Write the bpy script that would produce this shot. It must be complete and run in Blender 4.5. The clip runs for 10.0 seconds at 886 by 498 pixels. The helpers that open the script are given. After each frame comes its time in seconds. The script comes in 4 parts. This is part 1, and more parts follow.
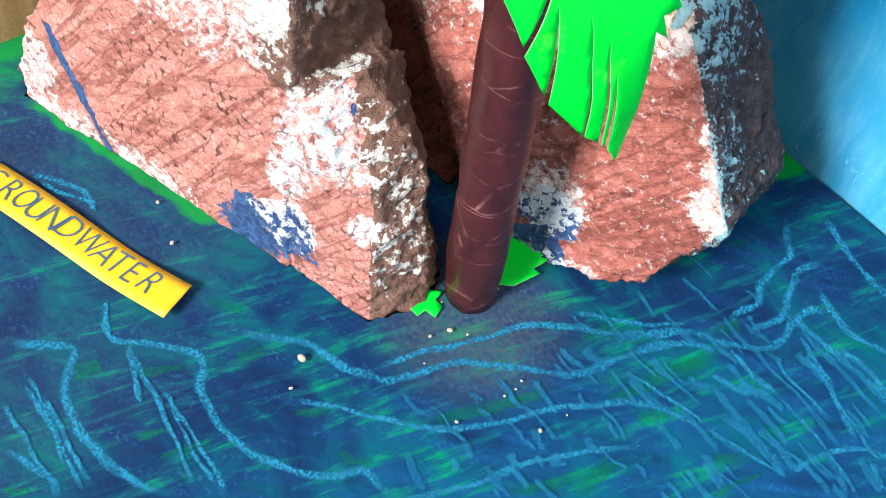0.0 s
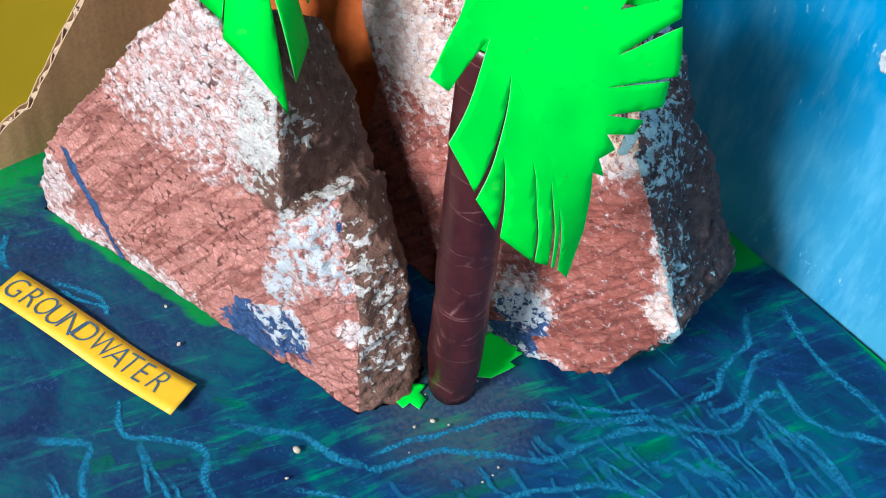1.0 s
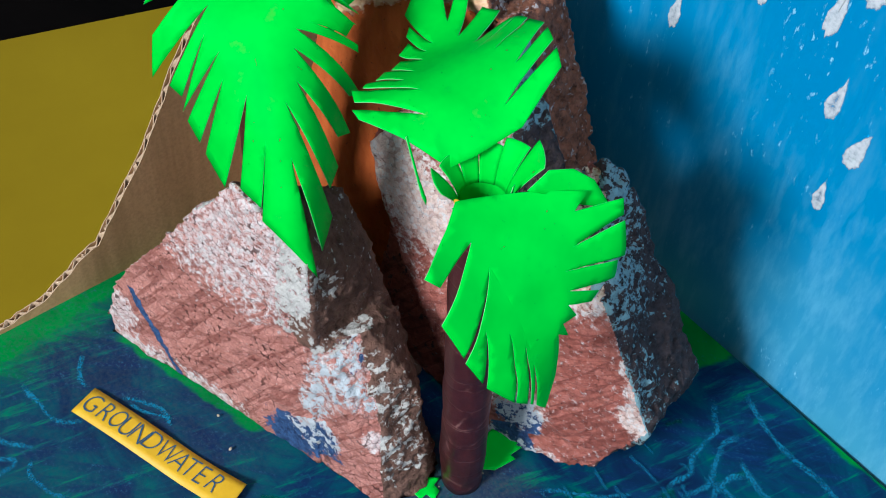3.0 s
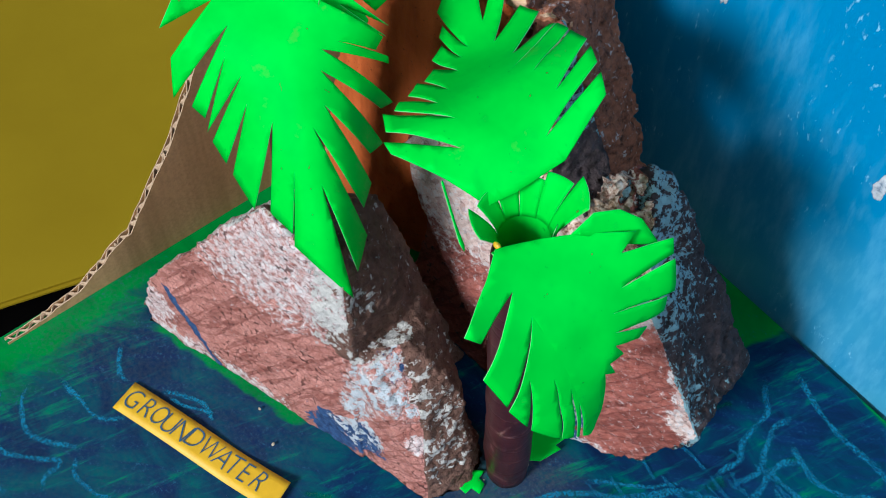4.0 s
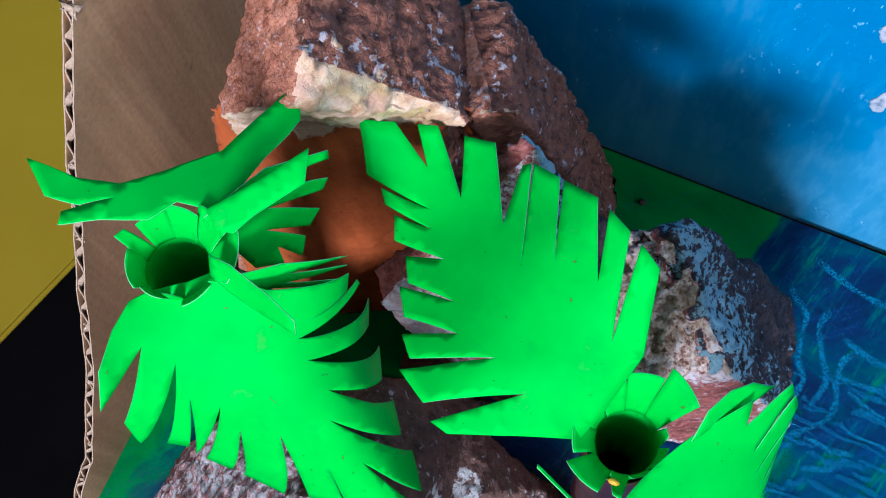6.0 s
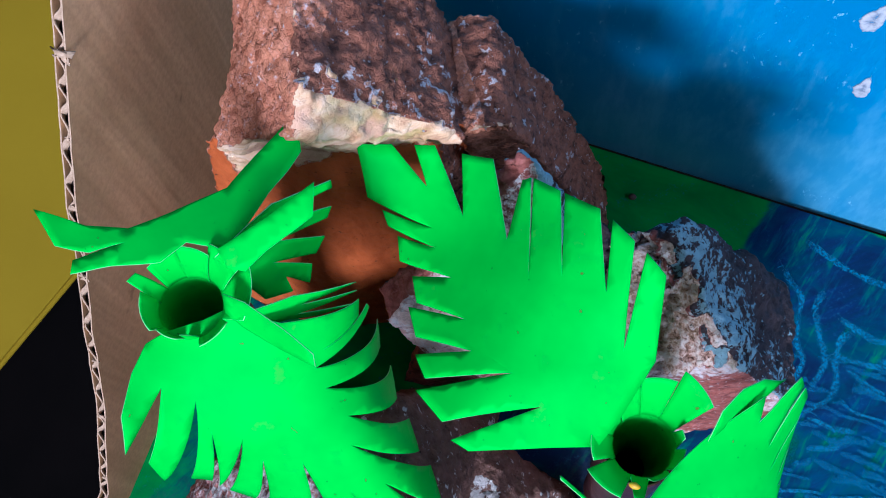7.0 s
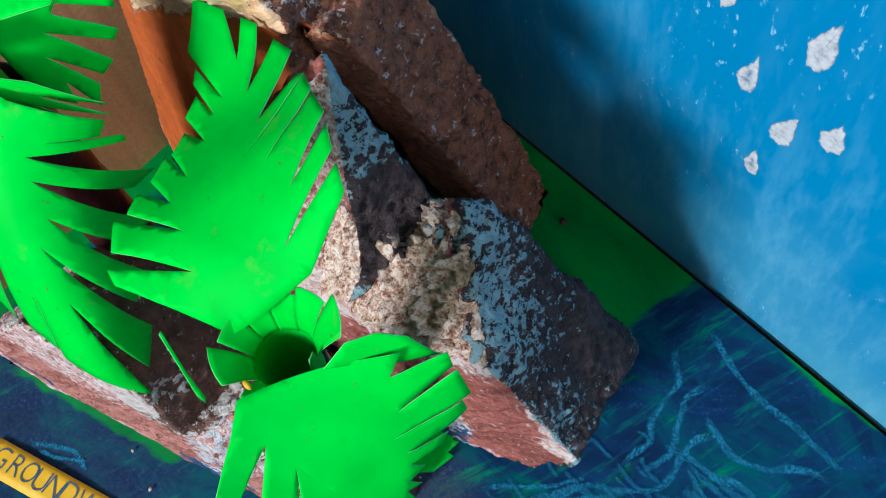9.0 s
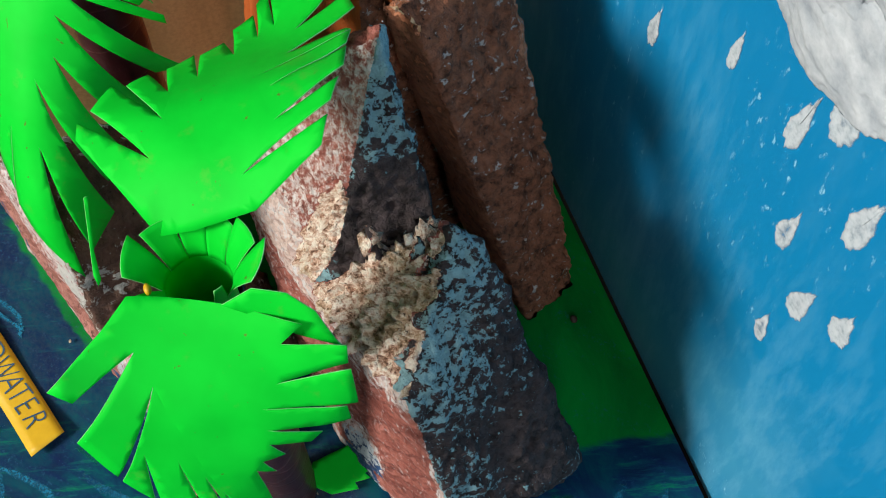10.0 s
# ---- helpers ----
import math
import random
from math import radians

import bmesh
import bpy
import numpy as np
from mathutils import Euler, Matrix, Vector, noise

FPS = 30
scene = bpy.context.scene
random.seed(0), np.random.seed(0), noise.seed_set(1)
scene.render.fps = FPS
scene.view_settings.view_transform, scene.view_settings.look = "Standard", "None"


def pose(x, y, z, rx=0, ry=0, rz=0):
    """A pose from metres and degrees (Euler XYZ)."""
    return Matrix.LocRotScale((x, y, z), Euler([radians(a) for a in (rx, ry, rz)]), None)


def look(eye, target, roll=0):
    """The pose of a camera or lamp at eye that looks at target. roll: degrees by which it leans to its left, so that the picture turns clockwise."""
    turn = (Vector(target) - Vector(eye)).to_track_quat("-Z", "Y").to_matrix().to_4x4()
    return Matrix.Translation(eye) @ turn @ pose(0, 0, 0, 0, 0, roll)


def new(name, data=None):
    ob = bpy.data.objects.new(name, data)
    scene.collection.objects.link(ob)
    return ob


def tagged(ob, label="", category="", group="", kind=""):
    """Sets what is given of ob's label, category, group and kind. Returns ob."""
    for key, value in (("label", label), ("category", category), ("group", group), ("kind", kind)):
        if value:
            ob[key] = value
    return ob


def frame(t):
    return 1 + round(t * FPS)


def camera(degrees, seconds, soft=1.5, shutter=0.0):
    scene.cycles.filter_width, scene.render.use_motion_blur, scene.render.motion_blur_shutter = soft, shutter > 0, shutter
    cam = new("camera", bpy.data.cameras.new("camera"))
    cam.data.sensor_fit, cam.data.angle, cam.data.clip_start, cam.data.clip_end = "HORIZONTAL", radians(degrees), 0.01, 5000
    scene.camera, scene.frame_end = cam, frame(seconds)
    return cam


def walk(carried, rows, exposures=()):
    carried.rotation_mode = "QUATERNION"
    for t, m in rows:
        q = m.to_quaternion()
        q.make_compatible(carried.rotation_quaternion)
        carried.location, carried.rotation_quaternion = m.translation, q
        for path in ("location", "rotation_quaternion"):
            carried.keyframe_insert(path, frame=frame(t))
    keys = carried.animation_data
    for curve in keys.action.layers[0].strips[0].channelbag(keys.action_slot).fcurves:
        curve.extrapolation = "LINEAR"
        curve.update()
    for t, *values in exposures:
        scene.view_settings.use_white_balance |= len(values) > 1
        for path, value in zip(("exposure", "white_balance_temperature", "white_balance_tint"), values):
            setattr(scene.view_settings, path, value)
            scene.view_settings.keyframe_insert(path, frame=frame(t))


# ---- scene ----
cam = camera(42.4, 10.0, 1.0)
PATH = [
    (0, (0.118, 0.229, 0.322), (-0.694, 1.133, -1.266), 11.5),
    (0.5, (0.125, 0.228, 0.337), (-0.736, 1.139, -1.221), 9.9),
    (1, (0.131, 0.229, 0.363), (-0.761, 1.153, -1.17), 8.9),
    (1.5, (0.142, 0.223, 0.389), (-0.787, 1.154, -1.118), 7.9),
    (2, (0.146, 0.22, 0.415), (-0.804, 1.147, -1.082), 6.7),
    (2.2, (0.15, 0.221, 0.419), (-0.799, 1.138, -1.084), 6.2),
    (3.3, (0.137, 0.222, 0.464), (-0.793, 1.084, -1.082), 4.1),
    (3.5, (0.128, 0.23, 0.468), (-0.793, 1.055, -1.104), 2.7),
    (4, (0.102, 0.257, 0.473), (-0.731, 0.974, -1.198), 1.7),
    (4.5, (0.056, 0.276, 0.48), (-0.663, 0.871, -1.289), -0.1),
    (5, (0.002, 0.308, 0.49), (-0.519, 0.926, -1.339), -1.5),
    (5.5, (-0.03, 0.344, 0.484), (-0.413, 0.911, -1.395), -3.7),
    (5.7, (-0.038, 0.351, 0.485), (-0.39, 0.885, -1.411), -6.4),
    (6.8, (-0.056, 0.354, 0.488), (-0.339, 0.869, -1.424), -8.9),
    (7, (-0.056, 0.356, 0.493), (-0.338, 0.871, -1.418), -9.5),
    (7.5, (-0.03, 0.375, 0.488), (-0.331, 0.836, -1.435), -15.8),
    (8, (0.022, 0.41, 0.474), (-0.393, 0.794, -1.444), -29.9),
    (8.5, (0.051, 0.406, 0.473), (-0.441, 0.781, -1.429), -26.3),
    (9, (0.077, 0.395, 0.466), (-0.57, 0.79, -1.384), -14.9),
    (9.5, (0.089, 0.395, 0.453), (-0.679, 0.706, -1.368), -8.9),
    (10, (0.104, 0.419, 0.44), (-0.745, 0.746, -1.341), 0.8),
]
walk(cam, [(t, look(eye, target, roll)) for t, eye, target, roll in PATH],
     exposures=[(0, 1.00, 6300, 10), (0.5, 0.63, 6000, 10), (1, 0.40, 5850, 10), (2, 0.00, 5750, 8), (3.5, -0.08, 5750, 8), (4.5, -0.12, 5750, 8), (5.5, -0.05, 5200, 16), (7.5, 0.06, 5050, 24), (8, 0.22, 5150, 20), (8.5, 0.06, 5450, 15), (9.5, -0.16, 6350, 8), (10, -0.15, 6650, 6)])

# ---- light: daylight from a window facing the sky panel, an added side fill, dim room round it ----
KEY, SIDE, FILL = 112.0, 29.0, 0.35
world = bpy.data.worlds.new("room_air")
scene.world = world
world.use_nodes = True
world.node_tree.nodes["Background"].inputs[0].default_value = (0.75, 0.87, 1.0, 1)
world.node_tree.nodes["Background"].inputs[1].default_value = FILL
lamp_data = bpy.data.lights.new("window_light", "AREA")
lamp_data.shape, lamp_data.size, lamp_data.size_y = "RECTANGLE", 0.60, 0.60
lamp_data.energy, lamp_data.color = KEY, (1.0, 0.97, 0.93)
lamp = new("window_light", lamp_data)
lamp.matrix_world = look((0.10, -1.51, 1.42), (0.10, 0.0, 1.419))
# unseen fill lamp, added to brighten faces turned to the right
side_data = bpy.data.lights.new("side_fill_light", "AREA")
side_data.shape, side_data.size, side_data.size_y = "RECTANGLE", 1.3, 0.95
side_data.energy, side_data.color = SIDE, (0.94, 0.97, 1.0)
side_lamp = new("side_fill_light", side_data)
side_lamp.matrix_world = look((2.41, 0.40, 1.52), (0.0, 0.40, 1.519))


# ---- node helpers ----
def material(name, rough=0.6, metal=0.0, spec=0.5):
    m = bpy.data.materials.new(name)
    m.use_nodes = True
    nt = m.node_tree
    b = nt.nodes["Principled BSDF"]
    b.inputs["Roughness"].default_value = rough
    b.inputs["Metallic"].default_value = metal
    b.inputs["Specular IOR Level"].default_value = spec
    return m, nt, b


def node(nt, kind, **values):
    n = nt.nodes.new(kind)
    for key, value in values.items():
        n.inputs[key.replace("_", " ")].default_value = value
    return n


def coords(nt, scale=(1, 1, 1), turn=(0, 0, 0)):
    c = nt.nodes.new("ShaderNodeTexCoord")
    mp = nt.nodes.new("ShaderNodeMapping")
    mp.inputs["Scale"].default_value = scale
    mp.inputs["Rotation"].default_value = turn
    nt.links.new(c.outputs["Object"], mp.inputs["Vector"])
    return mp.outputs[0]


def turned(nt, turn, scale):
    """Object coordinates turned first, then stretched along the turned axes."""
    tilt, mp = nt.nodes.new("ShaderNodeMapping"), nt.nodes.new("ShaderNodeMapping")
    tilt.inputs["Rotation"].default_value = (turn[0], turn[1], 0)
    mp.inputs["Scale"].default_value = scale
    nt.links.new(coords(nt, (1, 1, 1), (0, 0, turn[2])), tilt.inputs["Vector"])
    nt.links.new(tilt.outputs[0], mp.inputs["Vector"])
    return mp.outputs[0]


def noise_tex(nt, vec, scale, detail=4.0, rough=0.6, warp=0.0):
    n = node(nt, "ShaderNodeTexNoise", Scale=scale, Detail=detail, Roughness=rough, Distortion=warp)
    nt.links.new(vec, n.inputs["Vector"])
    return n.outputs["Fac"]


def ramp(nt, fac, stops):
    r = nt.nodes.new("ShaderNodeValToRGB")
    el = r.color_ramp.elements
    while len(el) < len(stops):
        el.new(0.5)
    for e, (p, c) in zip(el, stops):
        e.position = p
        e.color = (*c, 1) if len(c) == 3 else c
    nt.links.new(fac, r.inputs["Fac"])
    return r.outputs["Color"]


def mixc(nt, fac, a, b):
    n = nt.nodes.new("ShaderNodeMix")
    n.data_type = "RGBA"
    for sock, value in ((n.inputs["Factor"], fac), (n.inputs["A"], a), (n.inputs["B"], b)):
        if isinstance(value, (tuple, float)):
            sock.default_value = (*value, 1) if isinstance(value, tuple) else value
        else:
            nt.links.new(value, sock)
    return n.outputs["Result"]


def calc(nt, op, a, b=0.5, c=0.5):
    n = nt.nodes.new("ShaderNodeMath")
    n.operation = op
    for i, value in enumerate((a, b, c)):
        if isinstance(value, (int, float)):
            n.inputs[i].default_value = value
        else:
            nt.links.new(value, n.inputs[i])
    return n.outputs[0]


def spread(nt, weight, grain, amount=0.9, low=0.46, high=0.54):
    """A paint mask with broken edges: the weight shifted by a grain."""
    v = calc(nt, "MULTIPLY_ADD", calc(nt, "SUBTRACT", grain, 0.5), amount * 2, weight)
    n = nt.nodes.new("ShaderNodeMapRange")
    n.interpolation_type = "SMOOTHSTEP"
    nt.links.new(v, n.inputs["Value"])
    n.inputs["From Min"].default_value, n.inputs["From Max"].default_value = low, high
    return n.outputs["Result"]


def bump(nt, b, height, strength=0.5, distance=0.001):
    n = nt.nodes.new("ShaderNodeBump")
    n.inputs["Strength"].default_value, n.inputs["Distance"].default_value = strength, distance
    nt.links.new(height, n.inputs["Height"])
    nt.links.new(n.outputs[0], b.inputs["Normal"])


def attr(nt, name):
    n = nt.nodes.new("ShaderNodeAttribute")
    n.attribute_name = name
    return n


def simple(name, dark, light, scale=300.0, rough=0.6, bump_by=0.2, depth=0.0003, stretch=(1, 1, 1), spec=0.5):
    m, nt, b = material(name, rough, 0.0, spec)
    v = coords(nt, stretch)
    f = noise_tex(nt, v, scale)
    nt.links.new(ramp(nt, f, [(0.3, dark), (0.7, light)]), b.inputs["Base Color"])
    bump(nt, b, f, bump_by, depth)
    return m


# ---- materials ----
def paper_green():
    m, nt, b = material("green_paper", 0.6, 0.0, 0.10)
    v = coords(nt)
    big = noise_tex(nt, v, 45.0, 3.0)
    spots = noise_tex(nt, v, 420.0, 2.0)
    c = ramp(nt, big, [(0.3, (0.003, 0.46, 0.023)), (0.7, (0.005, 0.56, 0.030))])
    c = mixc(nt, ramp(nt, spots, [(0.72, (0, 0, 0)), (0.76, (1, 1, 1))]), c, (0.07, 0.22, 0.02))
    smear = noise_tex(nt, v, 75.0, 5.0, 0.7)
    c = mixc(nt, ramp(nt, smear, [(0.60, (0, 0, 0)), (0.76, (0.6, 0.6, 0.6))]), c, (0.10, 0.34, 0.035))
    nt.links.new(c, b.inputs["Base Color"])
    bump(nt, b, noise_tex(nt, v, 160.0, 3.0), 0.15, 0.0006)
    return m


def rock_paint(name, base, base_dark, shade, shade_light, fleck, wash=(0.74, 0.57, 0.55), crumbly=True, bead=380.0, chip=240.0, coat=(0.40, 0.50, 0.62), gap=0.85, strokes=1.0):
    """Torn foam under thin paint: beads with cracks between them, broad brush strokes, broken white, blue and dark patches by the paint weights."""
    m, nt, b = material(name, 0.75, 0.0, 0.25)
    v = coords(nt)
    a = attr(nt, "paint")
    sep = nt.nodes.new("ShaderNodeSeparateColor")
    nt.links.new(a.outputs["Color"], sep.inputs[0])
    white_w, blue_w, dark_w, cream_w = sep.outputs[0], sep.outputs[1], sep.outputs[2], a.outputs["Alpha"]
    grain = noise_tex(nt, v, 330.0, 8.0, 0.75)
    grain2 = noise_tex(nt, coords(nt, (1, 1, 1), (0.4, 0.9, 0.2)), 190.0, 8.0, 0.72)
    broad = noise_tex(nt, coords(nt, (1, 1, 1), (1.4, 0.1, 0.7)), 45.0, 3.0, 0.6)
    brush = noise_tex(nt, turned(nt, (0, 0.95, -0.29), (0.16, 0.6, 1.6)), 95.0, 3.0, 0.5, 0.2)
    brush2 = noise_tex(nt, turned(nt, (0, 0.55, -0.29), (0.18, 0.6, 1.5)), 80.0, 3.0, 0.5, 0.25)
    warp = node(nt, "ShaderNodeTexNoise", Scale=260.0, Detail=3.0)
    nt.links.new(v, warp.inputs["Vector"])
    bent = nt.nodes.new("ShaderNodeVectorMath")
    bent.operation = "MULTIPLY_ADD"
    nt.links.new(warp.outputs["Color"], bent.inputs[0])
    bent.inputs[1].default_value = (0.0022, 0.0022, 0.0022)
    nt.links.new(v, bent.inputs[2])
    vor = nt.nodes.new("ShaderNodeTexVoronoi")
    vor.feature = "DISTANCE_TO_EDGE"
    vor.inputs["Scale"].default_value = bead
    nt.links.new(bent.outputs[0], vor.inputs["Vector"])
    edge = vor.outputs["Distance"]
    cells = nt.nodes.new("ShaderNodeTexVoronoi")
    cells.inputs["Scale"].default_value = bead
    nt.links.new(bent.outputs[0], cells.inputs["Vector"])
    tone = nt.nodes.new("ShaderNodeSeparateColor")
    nt.links.new(cells.outputs["Color"], tone.inputs[0])
    light = tuple(min(1, k * 1.12 + 0.05) for k in base)
    pits = noise_tex(nt, v, 430.0, 4.0, 0.7)
    pit_m = ramp(nt, pits, [(0.31, (1, 1, 1)), (0.36, (0, 0, 0))])
    # ground coat, brush strokes, bead tones and the cracks between beads
    c = ramp(nt, grain2, [(0.38, tuple(0.45 * p + 0.55 * q for p, q in zip(base, base_dark))), (0.50, base), (0.60, light)])
    c = mixc(nt, ramp(nt, brush, [(0.50, (0, 0, 0)), (0.53, (strokes,) * 3), (0.59, (strokes * 0.6,) * 3), (0.62, (0, 0, 0))]), c, base_dark)
    c = mixc(nt, ramp(nt, brush2, [(0.54, (0, 0, 0)), (0.57, (strokes * 0.8,) * 3), (0.63, (0.05, 0.05, 0.05))]), c, base_dark)
    c = mixc(nt, calc(nt, "MULTIPLY", tone.outputs[0], 0.32), c, light)
    white_soft = spread(nt, white_w, grain, 1.1, 0.32, 0.66)
    white_soft = calc(nt, "MULTIPLY", white_soft, ramp(nt, tone.outputs[1], [(0.05, (0.55, 0.55, 0.55)), (0.35, (1, 1, 1))]))
    wash_c = ramp(nt, grain, [(0.38, tuple(k * 0.78 for k in wash)), (0.48, wash), (0.58, (0.76, 0.71, 0.70))])
    c = mixc(nt, white_soft, c, wash_c)
    cracks = calc(nt, "MULTIPLY", ramp(nt, edge, [(0.0, (1, 1, 1)), (0.085, (0, 0, 0))]), ramp(nt, grain2, [(0.42, (0.08, 0.08, 0.08)), (0.58, (0.7 * gap,) * 3)]))
    c = mixc(nt, cracks, c, tuple(k * 0.62 for k in base_dark))
    # open gaps where several beads meet
    gaps = nt.nodes.new("ShaderNodeTexVoronoi")
    gaps.inputs["Scale"].default_value = bead
    nt.links.new(bent.outputs[0], gaps.inputs["Vector"])
    gap_m = calc(nt, "MULTIPLY", ramp(nt, gaps.outputs["Distance"], [(0.70, (0, 0, 0)), (0.82, (1, 1, 1))]), ramp(nt, broad, [(0.40, (0.2, 0.2, 0.2)), (0.58, (gap, gap, gap))]))
    c = mixc(nt, gap_m, c, tuple(k * 0.30 for k in base_dark))
    c = mixc(nt, calc(nt, "MULTIPLY", pit_m, 0.85), c, tuple(k * 0.3 for k in base_dark))
    chips = noise_tex(nt, coords(nt, (1, 1, 1), (2.1, 0.3, 1.2)), chip, 8.0, 0.72)
    chalk = calc(nt, "MULTIPLY", ramp(nt, chips, [(0.66, (0, 0, 0)), (0.69, (1, 1, 1))]), ramp(nt, broad, [(0.46, (0, 0, 0)), (0.56, (1, 1, 1))]))
    c = mixc(nt, chalk, c, (0.66, 0.56, 0.52))
    # dark coat, with painted-in shade of turned-away faces and recesses
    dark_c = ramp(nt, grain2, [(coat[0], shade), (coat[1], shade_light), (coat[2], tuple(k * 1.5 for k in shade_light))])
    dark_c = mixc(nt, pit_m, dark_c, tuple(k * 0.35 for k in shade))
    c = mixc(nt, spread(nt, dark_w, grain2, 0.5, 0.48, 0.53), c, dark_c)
    # bare torn foam
    cream_m = spread(nt, cream_w, grain2, 0.35 if crumbly else 0.6, 0.47, 0.53 if crumbly else 0.62)
    if crumbly:
        cream_c = ramp(nt, grain, [(0.36, (0.06, 0.028, 0.018)), (0.43, (0.45, 0.25, 0.17)), (0.49, (0.74, 0.52, 0.40)), (0.56, (0.90, 0.79, 0.68))])
        cream_c = mixc(nt, ramp(nt, broad, [(0.52, (0, 0, 0)), (0.64, (0.3, 0.3, 0.3))]), cream_c, (0.40, 0.34, 0.16))
        cream_c = mixc(nt, ramp(nt, grain2, [(0.34, (1, 1, 1)), (0.39, (0, 0, 0))]), cream_c, (0.10, 0.050, 0.032))
        cream_c = mixc(nt, pit_m, cream_c, (0.03, 0.016, 0.012))
    else:
        streaks = noise_tex(nt, turned(nt, (0, 0.3, -0.4), (0.35, 1.0, 1.2)), 160.0, 5.0, 0.65, 0.4)
        cream_c = ramp(nt, streaks, [(0.36, (0.40, 0.20, 0.10)), (0.48, (0.62, 0.39, 0.22)), (0.64, (0.76, 0.57, 0.39))])
        cream_c = mixc(nt, ramp(nt, noise_tex(nt, turned(nt, (0, 0.2, -0.3), (0.5, 1.0, 1.0)), 60.0, 4.0, 0.6, 0.5), [(0.50, (0, 0, 0)), (0.60, (0.45, 0.45, 0.45))]), cream_c, (0.46, 0.36, 0.12))
        cream_c = mixc(nt, ramp(nt, broad, [(0.50, (0, 0, 0)), (0.60, (0.7, 0.7, 0.7))]), cream_c, (0.55, 0.30, 0.20))
    c = mixc(nt, cream_m, c, cream_c)
    # blue paint over it, and white chips on the dark coat
    blue_m = spread(nt, blue_w, grain2, 0.8)
    c = mixc(nt, blue_m, c, ramp(nt, grain, [(0.36, (0.012, 0.030, 0.095)), (0.62, (0.055, 0.13, 0.30))]))
    white_hard = calc(nt, "MULTIPLY", spread(nt, white_w, chips, 1.25, 0.485, 0.525), calc(nt, "GREATER_THAN", calc(nt, "MAXIMUM", dark_w, blue_w), 0.30))
    white_hard = calc(nt, "MULTIPLY", white_hard, calc(nt, "SUBTRACT", 1.0, cream_m))
    fleck_c = mixc(nt, calc(nt, "LESS_THAN", dark_w, 0.3), ramp(nt, grain, [(0.34, tuple(k * 0.70 for k in fleck)), (0.56, fleck)]), (0.58, 0.63, 0.67))
    c = mixc(nt, white_hard, c, fleck_c)
    # smooth orange coat where the blue weight is below zero
    orange = ramp(nt, noise_tex(nt, turned(nt, (0, 0.1, -0.3), (1.0, 1.0, 0.2)), 150.0, 5.0, 0.65), [(0.34, (0.34, 0.070, 0.012)), (0.64, (0.46, 0.105, 0.021))])
    orange = mixc(nt, pit_m, orange, (0.06, 0.016, 0.006))
    bare = calc(nt, "SUBTRACT", 1.0, calc(nt, "MULTIPLY", calc(nt, "LESS_THAN", blue_w, -0.4), 0.85))
    c = mixc(nt, calc(nt, "LESS_THAN", blue_w, -0.4), c, orange)
    nt.links.new(c, b.inputs["Base Color"])
    h = calc(nt, "MULTIPLY_ADD", calc(nt, "MINIMUM", edge, 0.14), 1.8, calc(nt, "MULTIPLY", grain, 1.7))
    h = calc(nt, "MULTIPLY_ADD", white_hard, 0.35, h)
    h = calc(nt, "MULTIPLY_ADD", pit_m, -0.6, h)
    if not crumbly:
        bare = calc(nt, "MULTIPLY", bare, calc(nt, "SUBTRACT", 1.0, calc(nt, "MULTIPLY", cream_m, 0.75)))
    bump(nt, b, calc(nt, "MULTIPLY", h, bare), 0.9, 0.0013)
    return m


GREEN = paper_green()
PAPER_EDGE = simple("cut_paper_edge", (0.10, 0.50, 0.12), (0.22, 0.60, 0.22), 400.0, 0.7)
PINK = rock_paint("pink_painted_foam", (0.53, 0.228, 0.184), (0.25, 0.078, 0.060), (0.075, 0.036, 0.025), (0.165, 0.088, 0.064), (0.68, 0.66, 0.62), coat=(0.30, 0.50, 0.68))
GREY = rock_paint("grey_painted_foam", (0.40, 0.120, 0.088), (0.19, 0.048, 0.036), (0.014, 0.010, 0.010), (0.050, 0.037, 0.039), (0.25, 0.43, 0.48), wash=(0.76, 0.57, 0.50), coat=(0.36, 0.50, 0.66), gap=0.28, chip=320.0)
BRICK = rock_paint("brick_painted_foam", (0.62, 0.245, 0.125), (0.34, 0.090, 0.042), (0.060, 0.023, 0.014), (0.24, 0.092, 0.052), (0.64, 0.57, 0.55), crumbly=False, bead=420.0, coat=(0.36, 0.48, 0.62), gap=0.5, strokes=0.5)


def trunk_paper():
    m, nt, b = material("maroon_paper", 0.38, 0.0, 0.5)
    v = coords(nt, (1, 1, 0.6))
    f = noise_tex(nt, v, 140.0, 5.0, 0.65)
    c = ramp(nt, f, [(0.3, (0.024, 0.0045, 0.006)), (0.7, (0.058, 0.011, 0.012))])
    creases = nt.nodes.new("ShaderNodeTexVoronoi")
    creases.feature = "DISTANCE_TO_EDGE"
    creases.inputs["Scale"].default_value = 45.0
    nt.links.new(coords(nt, (0.55, 0.55, 1.9), (0.25, 0.15, 0)), creases.inputs["Vector"])
    c = mixc(nt, calc(nt, "MULTIPLY", ramp(nt, creases.outputs["Distance"], [(0.0, (1, 1, 1)), (0.022, (0, 0, 0))]), ramp(nt, f, [(0.45, (0, 0, 0)), (0.7, (0.6, 0.6, 0.6))])), c, (0.32, 0.16, 0.14))
    nt.links.new(c, b.inputs["Base Color"])
    bump(nt, b, calc(nt, "MULTIPLY_ADD", calc(nt, "MINIMUM", creases.outputs["Distance"], 0.06), 4.0, f), 0.35, 0.0008)
    return m


MAROON = trunk_paper()
INNER = simple("tube_inside", (0.012, 0.006, 0.005), (0.03, 0.014, 0.01), 200.0, 0.8)


